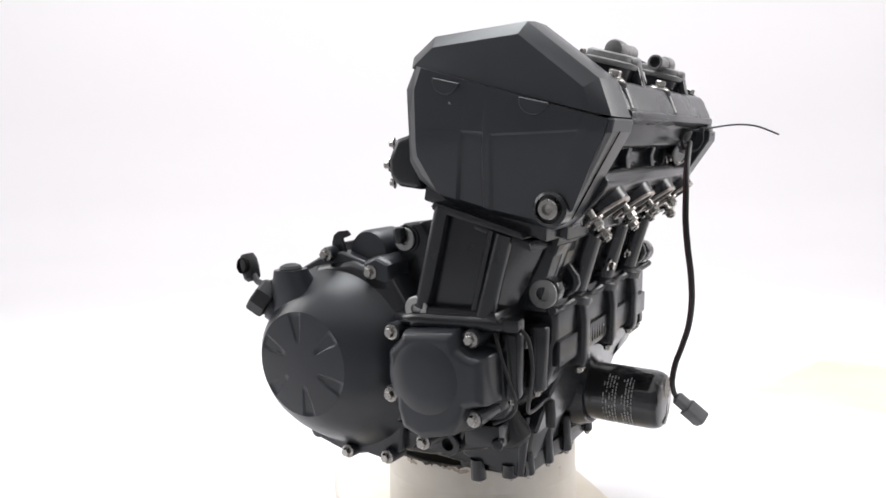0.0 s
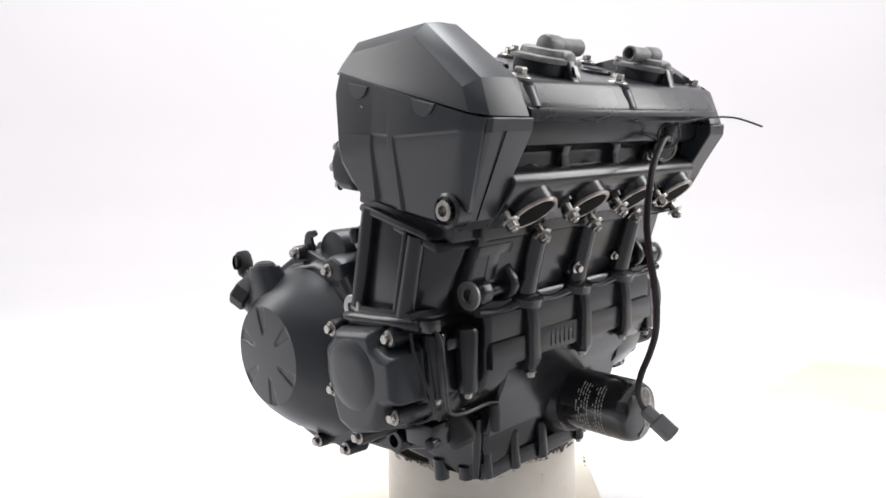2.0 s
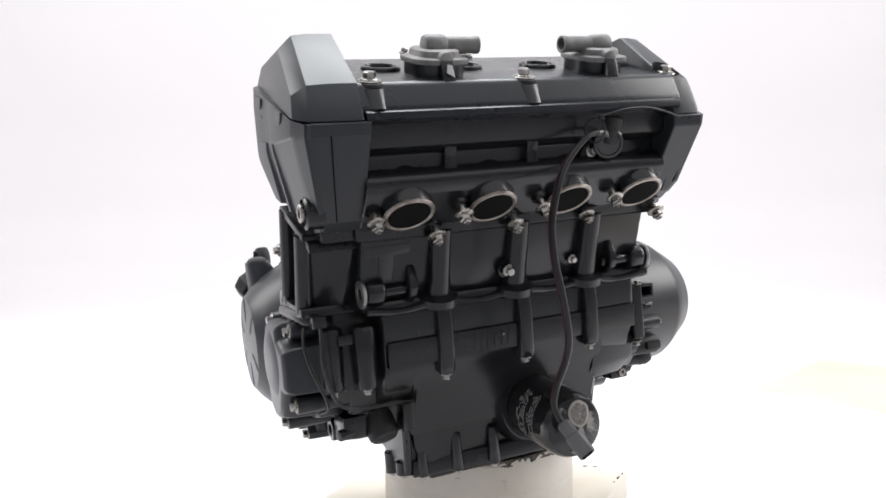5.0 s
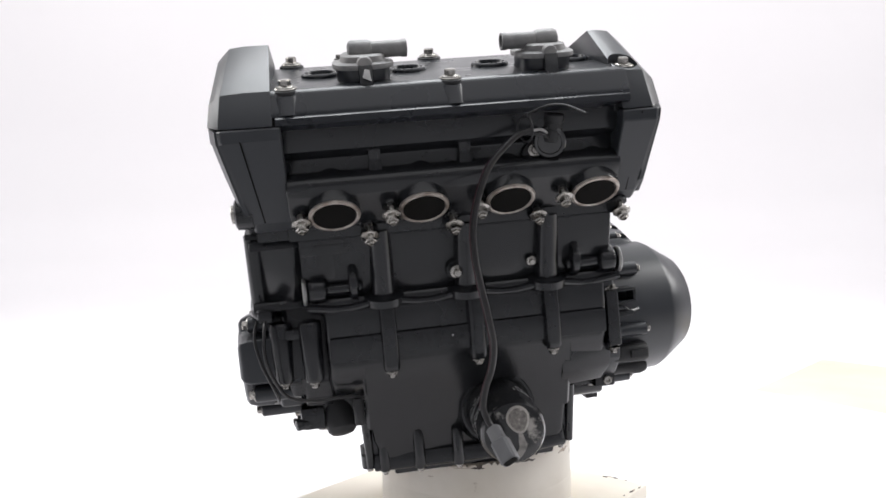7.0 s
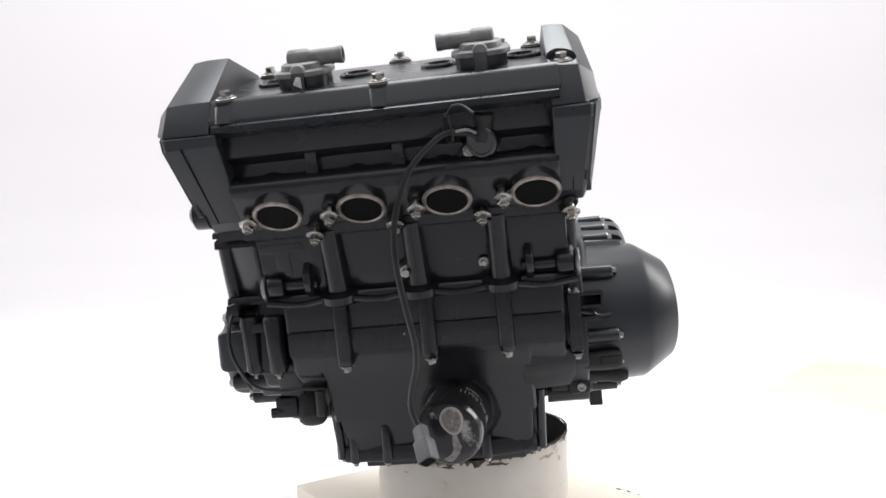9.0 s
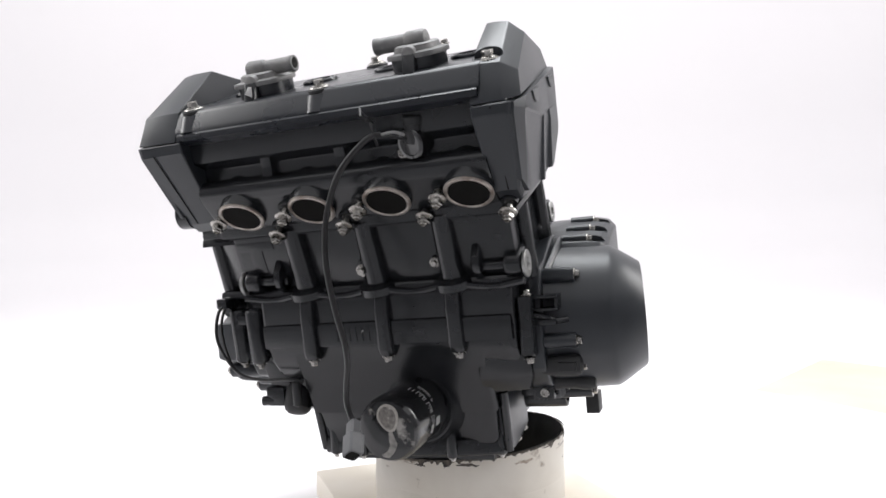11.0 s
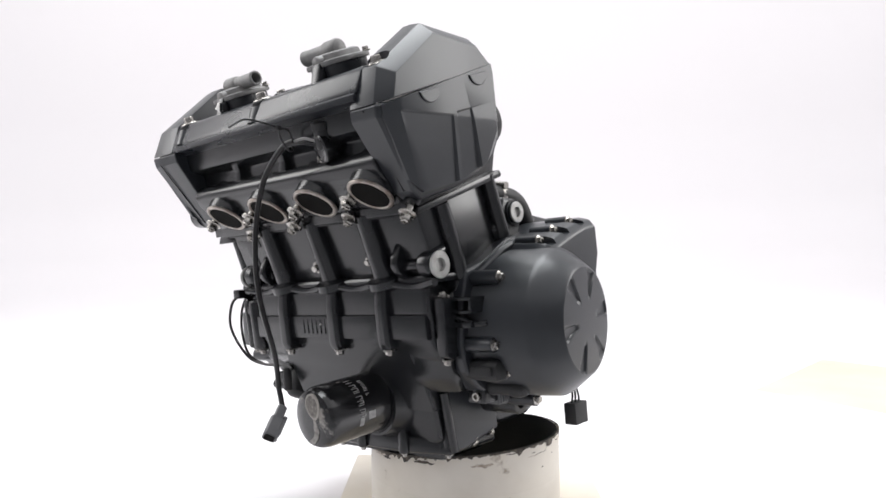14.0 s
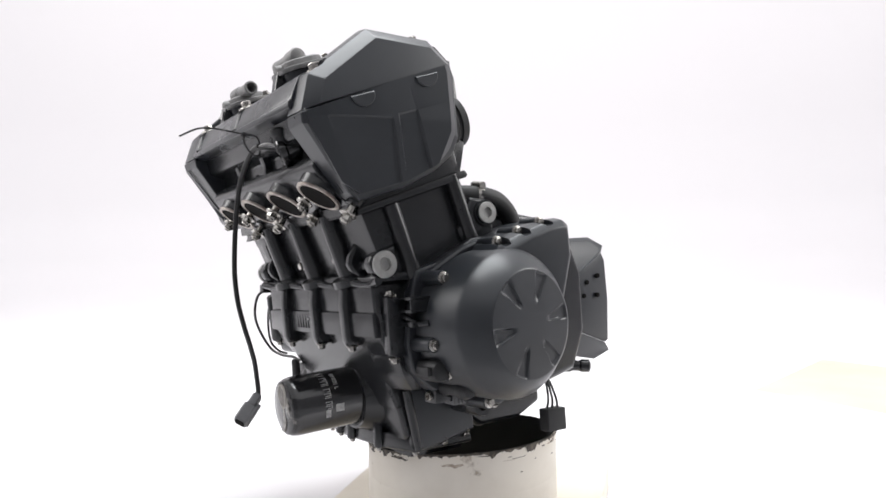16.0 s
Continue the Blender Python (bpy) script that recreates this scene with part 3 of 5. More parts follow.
# ---- covers with radial grooves ----
def dome(name, cy, cz, fy, fz, sign, profile, r_face, x_face, twist, deep, rim, tilt, label):
    """Round case cover: turned body, flat face with six wedge-shaped grooves running out to its rim."""
    h0, h1 = profile[0][1], profile[-1][1]
    na = 216

    def groove(a, r):
        d = abs(((a + twist) % (math.pi / 3)) - math.pi / 6)
        half = 0.17 * (0.55 + 0.45 * min(1, r / r_face))
        k = max(0, min(1, (half - d) / 0.05)) * max(0, min(1, (r - 0.42 * r_face) / (0.10 * r_face))) * max(rim, min(1, (1 - r / r_face) / 0.06))
        return k * k * (3 - 2 * k) * deep

    loops = []
    for j, (r, h) in enumerate(profile):
        k = ((h - h0) / (h1 - h0)) ** 2
        oy, oz = cy + (fy - cy) * k, cz + (fz - cz) * k
        part_of = {len(profile) - 1: 1.0, len(profile) - 2: 0.8, len(profile) - 3: 0.25}.get(j, 0)
        loops.append([V(sign * (h - part_of * groove(2 * math.pi * i / na, r_face) - k * tilt * r * math.cos(2 * math.pi * i / na)), oy + r * math.cos(2 * math.pi * i / na), oz + r * math.sin(2 * math.pi * i / na)) for i in range(na)])
    body = part(name, loft(bmesh.new(), loops, cap=False), COVER, engine, label, sharp=40)
    cy, cz = fy, fz
    bm = bmesh.new()
    radii = [r_face * k / 22 for k in range(0, 23)]
    rows = []
    for r in radii[1:]:
        row = []
        for i in range(na):
            a = 2 * math.pi * i / na
            h = x_face + 0.0015 * (1 - (r / r_face) ** 2) - groove(a, r) - tilt * r * math.cos(a)
            row.append(bm.verts.new((sign * h, cy + r * math.cos(a), cz + r * math.sin(a))))
        rows.append(row)
    c = bm.verts.new((sign * (x_face + 0.0015), cy, cz))
    for i in range(na):
        bm.faces.new((c, rows[0][i], rows[0][(i + 1) % na]))
    for a, b in zip(rows, rows[1:]):
        for i in range(na):
            bm.faces.new((a[i], a[(i + 1) % na], b[(i + 1) % na], b[i]))
    part("cover_face", bm, COVER, body, "flat cover face with six wedge grooves", sharp=28)
    return body


domeL = dome("clutch_cover", 0.035, -0.131, 0.046, -0.128, -1,
             [(0.1030, 0.172), (0.1030, 0.186), (0.0975, 0.191), (0.0905, 0.203), (0.0792, 0.220), (0.067, 0.2335), (0.0568, 0.2415), (0.0553, 0.2425)], 0.0553, 0.2425, 0.1, 0.0015, 0.2, 0.0,
             "large satin black domed cover with a grooved flat face")
domeR = dome("generator_cover", -0.084, -0.1275, -0.086, -0.1260, 1,
             [(0.082, 0.150), (0.082, 0.168), (0.0805, 0.171), (0.0775, 0.234), (0.0745, 0.2395), (0.0568, 0.2645), (0.0546, 0.2655)], 0.0546, 0.2655, 0.35, 0.0026, 0.0, 0.15,
             "large satin black domed cover with a grooved flat face")
flL = [(0.115, -0.050), (0.060, -0.024), (0.028, -0.017), (-0.012, -0.030), (-0.040, -0.080), (-0.045, -0.160), (-0.032, -0.230), (-0.016, -0.2425), (0.012, -0.2380), (0.034, -0.2430), (0.082, -0.2280), (0.128, -0.172), (0.134, -0.100)]
part("cover_flange", slab(flL, [(-0.160, 0), (-0.186, 0), (-0.188, 0.002)]), COVER, domeL, bevel=0.001)
for y, z in ((-0.0155, -0.0370), (0.0413, -0.0193), (0.0305, -0.2350), (-0.0215, -0.2337), (-0.030, -0.0836)):
    part("bolt_post", rod((-0.172, y, z), (-0.196, y, z), 0.0088, 0.0078, n=16), COVER, domeL)
    place(BOLT, "bolt", engine, (-0.196, y, z), LEFT)

part("blind_lug", rod((-0.165, 0.0770, -0.2200), (-0.192, 0.0770, -0.2200), 0.0095, 0.0085, 18, 0.003), COVER, domeL)
# small square-ish cover
sq = [(-0.060, -0.104), (-0.074, -0.092), (-0.078, -0.084), (-0.137, -0.081), (-0.141, -0.097), (-0.150, -0.102), (-0.166, -0.105), (-0.166, -0.152), (-0.146, -0.1565), (-0.139, -0.171), (-0.129, -0.184), (-0.095, -0.192), (-0.072, -0.182), (-0.066, -0.162), (-0.066, -0.146), (-0.059, -0.138)]
sqc = part("starter_cover", slab(sq, [(-0.180, -0.004), (-0.205, -0.004), (-0.207, 0.0), (-0.232, 0.001), (-0.2400, 0.0035), (-0.2435, 0.0090)]), COVER, engine, "small satin black rounded side cover", bevel=0.003, seg=3)
part("cover_boss", lathe((0, -0.104, -0.128), LEFT, [(0.041, 0.2405), (0.036, 0.2432), (0.031, 0.2450), (0.026, 0.2464), (0.018, 0.2472), (0.002, 0.2475)], 48), COVER, sqc, sharp=50)
for y, z in ((-0.1483, -0.0906), (-0.1474, -0.1663), (-0.0611, -0.0892), (-0.0560, -0.1520), (-0.0904, -0.1959)):
    part("bolt_post", rod((-0.185, y, z), (-0.2305, y, z), 0.0088, n=16), COVER, sqc)
    place(BOLT, "bolt", engine, (-0.2305, y, z), LEFT)
part("case_ledge", tube([(-0.200, -0.052, -0.082), (-0.218, -0.075, -0.078), (-0.220, -0.110, -0.0775), (-0.218, -0.160, -0.078), (-0.205, -0.172, -0.082)], 0.0075, 12), BLACK, engine)
place(mesh_of("big_washer", lathe((0, 0, 0), UP, [(0.0115, -0.012), (0.0115, 0.002), (0.0105, 0.003), (0.0050, 0.003), (0.0045, 0.0008), (0.001, 0.0006)], 28), ALU), "plug_washer", engine, (-0.2190, -0.0850, -0.0675), LEFT, size=1.1, label="bright aluminium plug")

# ---- mount bosses ----
ring_mesh = mesh_of("mount_ring", lathe((0, 0, 0), UP, [(0.0140, -0.003), (0.0152, -0.001), (0.0152, 0.0003), (0.0144, 0.001), (0.0076, 0.001), (0.0070, 0.0), (0.0068, -0.008), (0.001, -0.008)], 36), ALU)
for s in (-1, 1):
    place(ring_mesh, "mount_bush", engine, (s * 0.1675, -0.194, -0.0580), (s, 0, 0), size=0.93, label="bare aluminium mount bush")
    arm = [(-0.172, 0.000), (-0.1860, -0.0060), (-0.1910, -0.0180), (-0.2030, -0.0340), (-0.2110, -0.0470), (-0.2125, -0.0560), (-0.2080, -0.0640), (-0.1980, -0.0705), (-0.1850, -0.0720), (-0.172, -0.074)]
    boss = [(-0.176, -0.036), (-0.1930, -0.0415), (-0.2055, -0.0480), (-0.2085, -0.0570), (-0.2050, -0.0660), (-0.1960, -0.0715), (-0.176, -0.074)]
    part("mount_arm", slab(boss, [(s * 0.1440, 0.003), (s * 0.1470, 0.0), (s * 0.1600, 0.0), (s * 0.1640, 0.0035)]), BLACK, engine, bevel=0.002)
    part("mount_arm", slab(arm, [(s * 0.1120, 0.003), (s * 0.1140, 0.0), (s * 0.1200, 0.0), (s * 0.1220, 0.003)]), BLACK, engine, bevel=0.002)
    part("mount_web", block(min(s * 0.118, s * 0.150), max(s * 0.118, s * 0.150), -0.186, -0.168, -0.070, -0.030), BLACK, engine, bevel=0.003)
    part("mount_pin", rod((s * 0.1080, -0.1960, -0.0575), (s * 0.1480, -0.1960, -0.0575), 0.0058, n=16, round_end=0.002), BLACK, engine)
for s, y in ((-1, -0.0510), (1, -0.0696)):
    place(ring_mesh, "rear_mount_bush", engine, (s * 0.168, y + 0.010, -0.006), (s, 0, 0), size=0.8, label="bare aluminium rear mount bush")
    part("rear_mount_boss", rod((s * 0.140, y + 0.010, -0.006), (s * 0.1652, y + 0.010, -0.006), 0.0145, 0.0150, 24), BLACK, engine)
    part("rear_mount_arm", slab([(y + ay, az) for ay, az in ((-0.028, -0.024), (-0.008, 0.012), (0.016, 0.010), (0.022, -0.020), (0.022, -0.060), (-0.010, -0.060))], [(s * 0.135, 0), (s * 0.160, 0.0), (s * 0.163, 0.003)]), BLACK, engine, bevel=0.002)


# ---- valve cover fittings ----
EY, EZ = Vector((0, math.cos(LEAN), math.sin(LEAN))), Vector((0, -math.sin(LEAN), math.cos(LEAN)))


def on_cover(x, y, lift=0.0):
    """A point on the sloping top of the valve cover."""
    return Vector((x, y, 0.1440 + (y + 0.240) * math.tan(LEAN))) + EZ * lift


def oval(c, ex, ey, a, b, n=28, power=3.2):
    """Rounded-rectangle ring."""
    out = []
    for k in range(n):
        t = 2 * math.pi * k / n
        ca, sa = math.cos(t), math.sin(t)
        r = (abs(ca) ** power + abs(sa) ** power) ** (-1 / power)
        out.append(c + ex * (a * r * ca) + ey * (b * r * sa))
    return out


EX = Vector((1, 0, 0))
for s in (-1, 1):
    cx = 0.0885 * s
    c = on_cover(cx, -0.236)
    valve = part("breather_housing", loft(bmesh.new(), [oval(c + EZ * h, EX, EY, a, b) for a, b, h in ((0.0250, 0.026, -0.006), (0.0255, 0.027, 0.011), (0.0240, 0.0255, 0.012))]), DUSTY, engine, "black breather housing with dusty grey lid")
    part("breather_lid", loft(bmesh.new(), [oval(c + EZ * h, EX, EY, a, b) for a, b, h in ((0.0285, 0.030, 0.0115), (0.0290, 0.0305, 0.0135), (0.0285, 0.030, 0.0160), (0.0215, 0.0235, 0.0175), (0.0205, 0.0225, 0.0225), (0.0180, 0.0195, 0.0240))]), GREYCAST, valve, "dusty grey cast lid")
    ct = c + EZ * 0.0265 + EY * -0.004
    part("breather_pipe", rod(ct + EX * (s * 0.014), ct - EX * (s * 0.010), 0.0098, 0.0095, 20, 0.004), GREYCAST, valve, "grey hose stub")
    part("hose_stub", lathe(ct - EX * (s * 0.006), (-s, 0, 0), [(0.0078, 0), (0.0078, 0.030), (0.0084, 0.032), (0.0084, 0.036), (0.0070, 0.0365), (0.0058, 0.036), (0.0056, 0.022), (0.001, 0.021)], 22), GREYCAST, valve, "grey hose stub")
    place(BOLT, "lid_bolt", valve, c + EZ * 0.0165 + EX * (s * 0.021) + EY * 0.022, EZ, 0.4, 0.7)
    place(BOLT, "lid_bolt", valve, c + EZ * 0.0165 - EX * (s * 0.023) + EY * 0.020, EZ, 0.1, 0.7)
    # stay in front of the housing
    part("breather_stay", loft(bmesh.new(), [[V(cx - w, y, z), V(cx + w, y, z), V(cx + w, y + 0.018, z), V(cx - w, y + 0.018, z)] for w, y, z in ((0.0052, -0.2765, 0.112), (0.0062, -0.2730, 0.134), (0.0068, -0.2700, 0.1500), (0.0055, -0.2690, 0.1535))]), BLACK, valve, bevel=0.0018)
    part("stay_ear", rod((cx, -0.2700, 0.1515), (cx, -0.2560, 0.1555), 0.0075, n=16, round_end=0.003), GREYCAST, valve)
    if s < 0:
        part("paint_chip", loft(bmesh.new(), [[V(cx + x, y, z) for x, y, z in ((-0.0035, -0.2745, 0.1390), (0.0045, -0.2742, 0.1350), (0.0035, -0.2722, 0.1460), (-0.0010, -0.2718, 0.1470))], [V(cx + x, y - 0.0006, z) for x, y, z in ((-0.0035, -0.2745, 0.1390), (0.0045, -0.2742, 0.1350), (0.0035, -0.2722, 0.1460), (-0.0010, -0.2718, 0.1470))]]), CHIP, valve, "bare chipped metal")

seal = mesh_of("bolt_seal", lathe((0, 0, 0), UP, [(0.0125, -0.002), (0.0130, 0.0), (0.0125, 0.003), (0.009, 0.004)], 26), RUBBER)
washer = mesh_of("bolt_washer", lathe((0, 0, 0), UP, [(0.0105, 0.0), (0.0108, 0.0012), (0.0100, 0.002), (0.004, 0.002)], 26), STEEL)
for x, y, rear in ((-0.1625, -0.2670, 0), (-0.0100, -0.2670, 0), (-0.1580, -0.128, 1), (-0.0070, -0.128, 1), (0.1420, -0.128, 1)):
    top = on_cover(x, y, -0.0055 if not rear else -0.002)
    if not rear:
        part("bolt_column", loft(bmesh.new(), [[Vector((x + r * math.cos(2 * math.pi * k / 22), yy + r * math.sin(2 * math.pi * k / 22), zz + (r * math.sin(2 * math.pi * k / 22) * 0.32 if zz > 0.12 else 0))) for k in range(22)] for r, yy, zz in ((0.0125, -0.2735, 0.1085), (0.0130, -0.2670, top.z))]), DUSTY, valve_cover)
    else:
        part("bolt_column", lathe(top - EZ * 0.012, EZ, [(0.016, 0), (0.0135, 0.010), (0.0125, 0.012)], 22), DUSTY, valve_cover)
    place(seal, "bolt_seal", valve_cover, top + EZ * 0.001, EZ)
    place(washer, "bolt_washer", valve_cover, top + EZ * 0.0045, EZ)
    place(BOLT, "cover_bolt", engine, top + EZ * 0.006, EZ, 0.3 + 9 * x, 1.15)
well = Vector((0.1640, -0.2590, 0.1400))
carve(capR, lathe(well - EZ * 0.007, EZ, [(0.0140, 0.0), (0.0150, 0.030)], 32), 20)
part("bolt_seat", lathe(well - EZ * 0.012, EZ, [(0.0139, 0.0), (0.0139, 0.0055), (0.002, 0.0056)], 32), BLACK, engine)
place(washer, "bolt_washer", valve_cover, well - EZ * 0.0045, EZ)
place(BOLT, "cover_bolt", engine, well - EZ * 0.003, EZ, 0.3, 1.15)
for x in (-0.1290, -0.0420, 0.0434, 0.1290):
    c = on_cover(x, -0.204)
    hole = part("plug_hole", lathe(c - EZ * 0.004, EZ, [(0.0200, 0.0), (0.0190, 0.0065), (0.0178, 0.0078), (0.0158, 0.0078), (0.0150, 0.0065), (0.0148, -0.001), (0.001, -0.001)], 32), DUSTY, valve_cover, "open spark plug hole")
    # Near-black disc standing in for the shade down the deep hole.
    part("hole_shade", lathe(c, EZ, [(0.0147, -0.0043), (0.0140, -0.0038), (0.001, -0.0038)], 28), SOOT_SHADE, hole)

# ---- cam sensor, its cable and tie ----
sensor = part("cam_sensor", lathe((0.0885, -0.2480, 0.0735), (-0.35, -0.88, -0.30), [(0.0135, 0), (0.0135, 0.012), (0.0158, 0.014), (0.0158, 0.020), (0.0146, 0.0215), (0.0120, 0.0218), (0.0112, 0.0208), (0.002, 0.0208)], 30), GLOSS, engine, "black plastic cam sensor with a cable")
part("sensor_neck", lathe((0.0840, -0.2600, 0.0690), (0.12, -0.34, 0.93), [(0.0090, 0), (0.0102, 0.004), (0.0102, 0.012), (0.0092, 0.013), (0.0092, 0.019), (0.0100, 0.020), (0.0100, 0.026), (0.0085, 0.0275), (0.002, 0.028)], 22), RUBBER, sensor)
part("sensor_ear", loft(bmesh.new(), [oval(Vector((0.0740, y, 0.0650)), Vector((0.8, 0, 0.6)), Vector((-0.6, 0, 0.8)), 0.020, 0.009, 20, 2.4) for y in (-0.2440, -0.2520)]), RUBBER, sensor, bevel=0.001)
place(BOLT, "sensor_bolt", sensor, (0.0690, -0.2530, 0.0615), FRONT, 0.2, 0.85)
part("sensor_lead", tube([(0.078, -0.270, 0.076), (0.070, -0.277, 0.079), (0.0569, -0.2815, 0.0775)], 0.0015, 8), CHIP, sensor, "pale bare lead ends")
part("sensor_lead", tube([(0.080, -0.268, 0.071), (0.070, -0.280, 0.074), (0.0560, -0.2825, 0.0752)], 0.0014, 8), RUBBER, sensor)
CABLE = [(0.0590, -0.2815, 0.0780), (0.0430, -0.2845, 0.0735), (0.0171, -0.2875, 0.0503), (0.0030, -0.2895, 0.0230), (-0.0050, -0.2905, -0.0050), (-0.0066, -0.2925, -0.0337), (-0.0040, -0.2945, -0.0600),
         (0.0005, -0.2940, -0.0900), (0.0040, -0.2895, -0.1180), (0.0015, -0.2830, -0.1400), (-0.0050, -0.2765, -0.1600), (-0.0085, -0.2735, -0.1780), (-0.0060, -0.2735, -0.1900), (-0.0020, -0.2752, -0.1985)]
part("sensor_cable", tube(CABLE, 0.0029, 12, 8), WIREM, sensor, "long black hanging cable")
part("sensor_cable", tube([Vector(p) + Vector((-0.0025, 0.0021, 0)) for p in CABLE[1:-2]], 0.0012, 8, 8), REDW, sensor, "thin dark red wire along the cable")
ZD = (Vector((0.0076, -0.3009, -0.2249)) - Vector((-0.0014, -0.2752, -0.1989))).normalized()
ZX = Vector((0.80, -0.35, 0.40))
ZX = (ZX - ZD * ZX.dot(ZD)).normalized()
ZY = ZD.cross(ZX)
zc = Vector((-0.0018, -0.2752, -0.1982))
conn = part("cable_connector", loft(bmesh.new(), [oval(zc + ZD * h, ZX, ZY, a, b, 20, 5) for a, b, h in ((0.0050, 0.0040, 0), (0.0068, 0.0052, 0.002), (0.0068, 0.0052, 0.0150), (0.0070, 0.0054, 0.0155))]), PLUGM, engine, "grey plastic two-pin cable connector")
part("connector_body", loft(bmesh.new(), [oval(zc + ZD * h, ZX, ZY, a, b, 20, 6) for a, b, h in ((0.0075, 0.0060, 0.0150), (0.0085, 0.0075, 0.0165), (0.0085, 0.0075, 0.0370), (0.0080, 0.0070, 0.0380))]), PLUGM, conn)
part("connector_latch", loft(bmesh.new(), [oval(zc + ZD * h - ZY * 0.0075, ZX, ZY, 0.0032, 0.0022, 12, 6) for h in (0.010, 0.030)]), PLUGM, conn, bevel=0.0005)
for k in (-1, 1):
    part("connector_rib", loft(bmesh.new(), [oval(zc + ZD * h - ZY * 0.0072 + ZX * k * 0.0062, ZX, ZY, 0.0012, 0.0016, 8, 6) for h in (0.016, 0.036)]), PLUGM, conn)
# Flat near-black slab for the shade inside the connector's opening.
part("mouth_shade", loft(bmesh.new(), [oval(zc + ZD * h, ZX, ZY, 0.0066, 0.0056, 16, 6) for h in (0.0376, 0.0386)]), SOOT_SHADE, conn)
tie = part("cable_tie", tube([(0.0530, -0.2935, 0.0915), (0.0500, -0.2800, 0.0900), (0.0480, -0.2760, 0.0790), (0.0530, -0.2800, 0.0690), (0.0570, -0.2890, 0.0700), (0.0570, -0.2960, 0.0800), (0.0540, -0.2960, 0.0910)], 0.0011, 6), RUBBER, engine, "black plastic cable tie with a long tail")
part("tie_tail", tube([(0.0535, -0.2950, 0.0915), (0.0560, -0.3080, 0.0930), (0.0620, -0.3300, 0.0945), (0.0720, -0.3500, 0.0915), (0.0821, -0.3711, 0.0811)], 0.0010, 6), RUBBER, tie)
part("tie_head", block(0.0510, 0.0560, -0.2985, -0.2935, 0.0890, 0.0935), RUBBER, tie, bevel=0.0008)

# ---- front of the block and crankcase ----
FB = (0, -math.cos(LEAN), -math.sin(LEAN))
for x, y, z, k in ((-0.0108, -0.2070, -0.0520, 1.1), (0.0704, -0.2010, -0.0497, 0.85)):
    part("plug_boss", rod((x, y + 0.018, z + 0.006), (x, y + 0.004, z + 0.001), 0.0125, 0.010, 18), BLACK, engine)
    place(BOLT, "water_plug", engine, (x, y, z), FB, 0.3, k * 0.85, "steel plug with a washer")
# swelling behind the filter and side swellings of the lower case
part("lower_case", lathe((-0.150, -0.120, -0.128), RIGHT, [(0.050, 0), (0.060, 0.006), (0.060, 0.105), (0.052, 0.112)], 40), BLACK, engine)
part("lower_case", lathe((0.060, -0.120, -0.126), RIGHT, [(0.052, 0), (0.061, 0.006), (0.061, 0.096), (0.055, 0.104)], 40), BLACK, engine)
bm = loft(bmesh.new(), [[V(x, y, z) for x, y, z in ((0.100, -0.1860, -0.150), (0.158, -0.1820, -0.150), (0.158, -0.10, -0.150), (0.100, -0.10, -0.150))], [V(x, y, z) for x, y, z in ((0.100, -0.1780, -0.178), (0.158, -0.1740, -0.176), (0.158, -0.10, -0.176), (0.100, -0.10, -0.178))], [V(x, y, z) for x, y, z in ((0.100, -0.1640, -0.196), (0.150, -0.1600, -0.194), (0.150, -0.10, -0.194), (0.100, -0.10, -0.196))]])
part("case_foot", bm, BLACK, engine, bevel=0.004)
# sump side panel with seams
part("sump_panel", slab([(-0.148, -0.196), (-0.062, -0.206), (-0.060, -0.254), (-0.118, -0.266), (-0.134, -0.266)], [(0.104, 0), (0.1165, 0.0), (0.1180, 0.002)]), COVER, engine, bevel=0.001)
part("sump_panel", slab([(-0.148, -0.196), (-0.070, -0.200), (-0.070, -0.252), (-0.118, -0.266), (-0.136, -0.266)], [(-0.104, 0), (-0.1185, 0.0), (-0.1200, 0.002)]), COVER, engine, bevel=0.001)
for y, z in ((-0.070, -0.252), (-0.100, -0.257)):
    place(BOLT, "bolt", engine, (0.113, y, z - 0.004), (0.6, 0, -0.8), 0.1, 0.8)
for x, y0, y1 in ((0.1160, -0.1480, -0.1340), (-0.1180, -0.1480, -0.1360)):
    part("sump_rib", rod((x, y0, -0.1980), (x * 0.98, y1, -0.2660), 0.0055, 0.0048, 14), BLACK, engine)
# hose stub at the side of the sump
stub_d = Vector((0.10, -0.50, -0.86)).normalized()
part("water_stub", lathe(Vector((-0.1470, -0.1300, -0.1820)), stub_d, [(0.0130, 0), (0.0150, 0.006), (0.0162, 0.016), (0.0165, 0.034), (0.0155, 0.039), (0.0120, 0.0425), (0.0060, 0.044), (0.001, 0.0442)], 30), RUBBER, engine)
part("stub_block", block(-0.186, -0.160, -0.150, -0.110, -0.212, -0.188), BLACK, engine, bevel=0.004)
part("eye_lug", lathe((-0.160, -0.0900, -0.2145), LEFT, [(0.0125, 0), (0.0125, 0.024), (0.0115, 0.0255), (0.0068, 0.0255), (0.0062, 0.014), (0.001, 0.014)], 26), BLACK, engine, "black lug with an open eye")
part("lug_web", slab([(-0.122, -0.190), (-0.104, -0.206), (-0.098, -0.222), (-0.082, -0.224), (-0.070, -0.205), (-0.060, -0.186)], [(-0.178, 0.002), (-0.176, 0), (-0.150, 0)]), BLACK, engine, bevel=0.002)
part("stub_clip", rod((-0.192, -0.150, -0.205), (-0.165, -0.140, -0.205), 0.006, n=12, round_end=0.002), BLACK, engine)
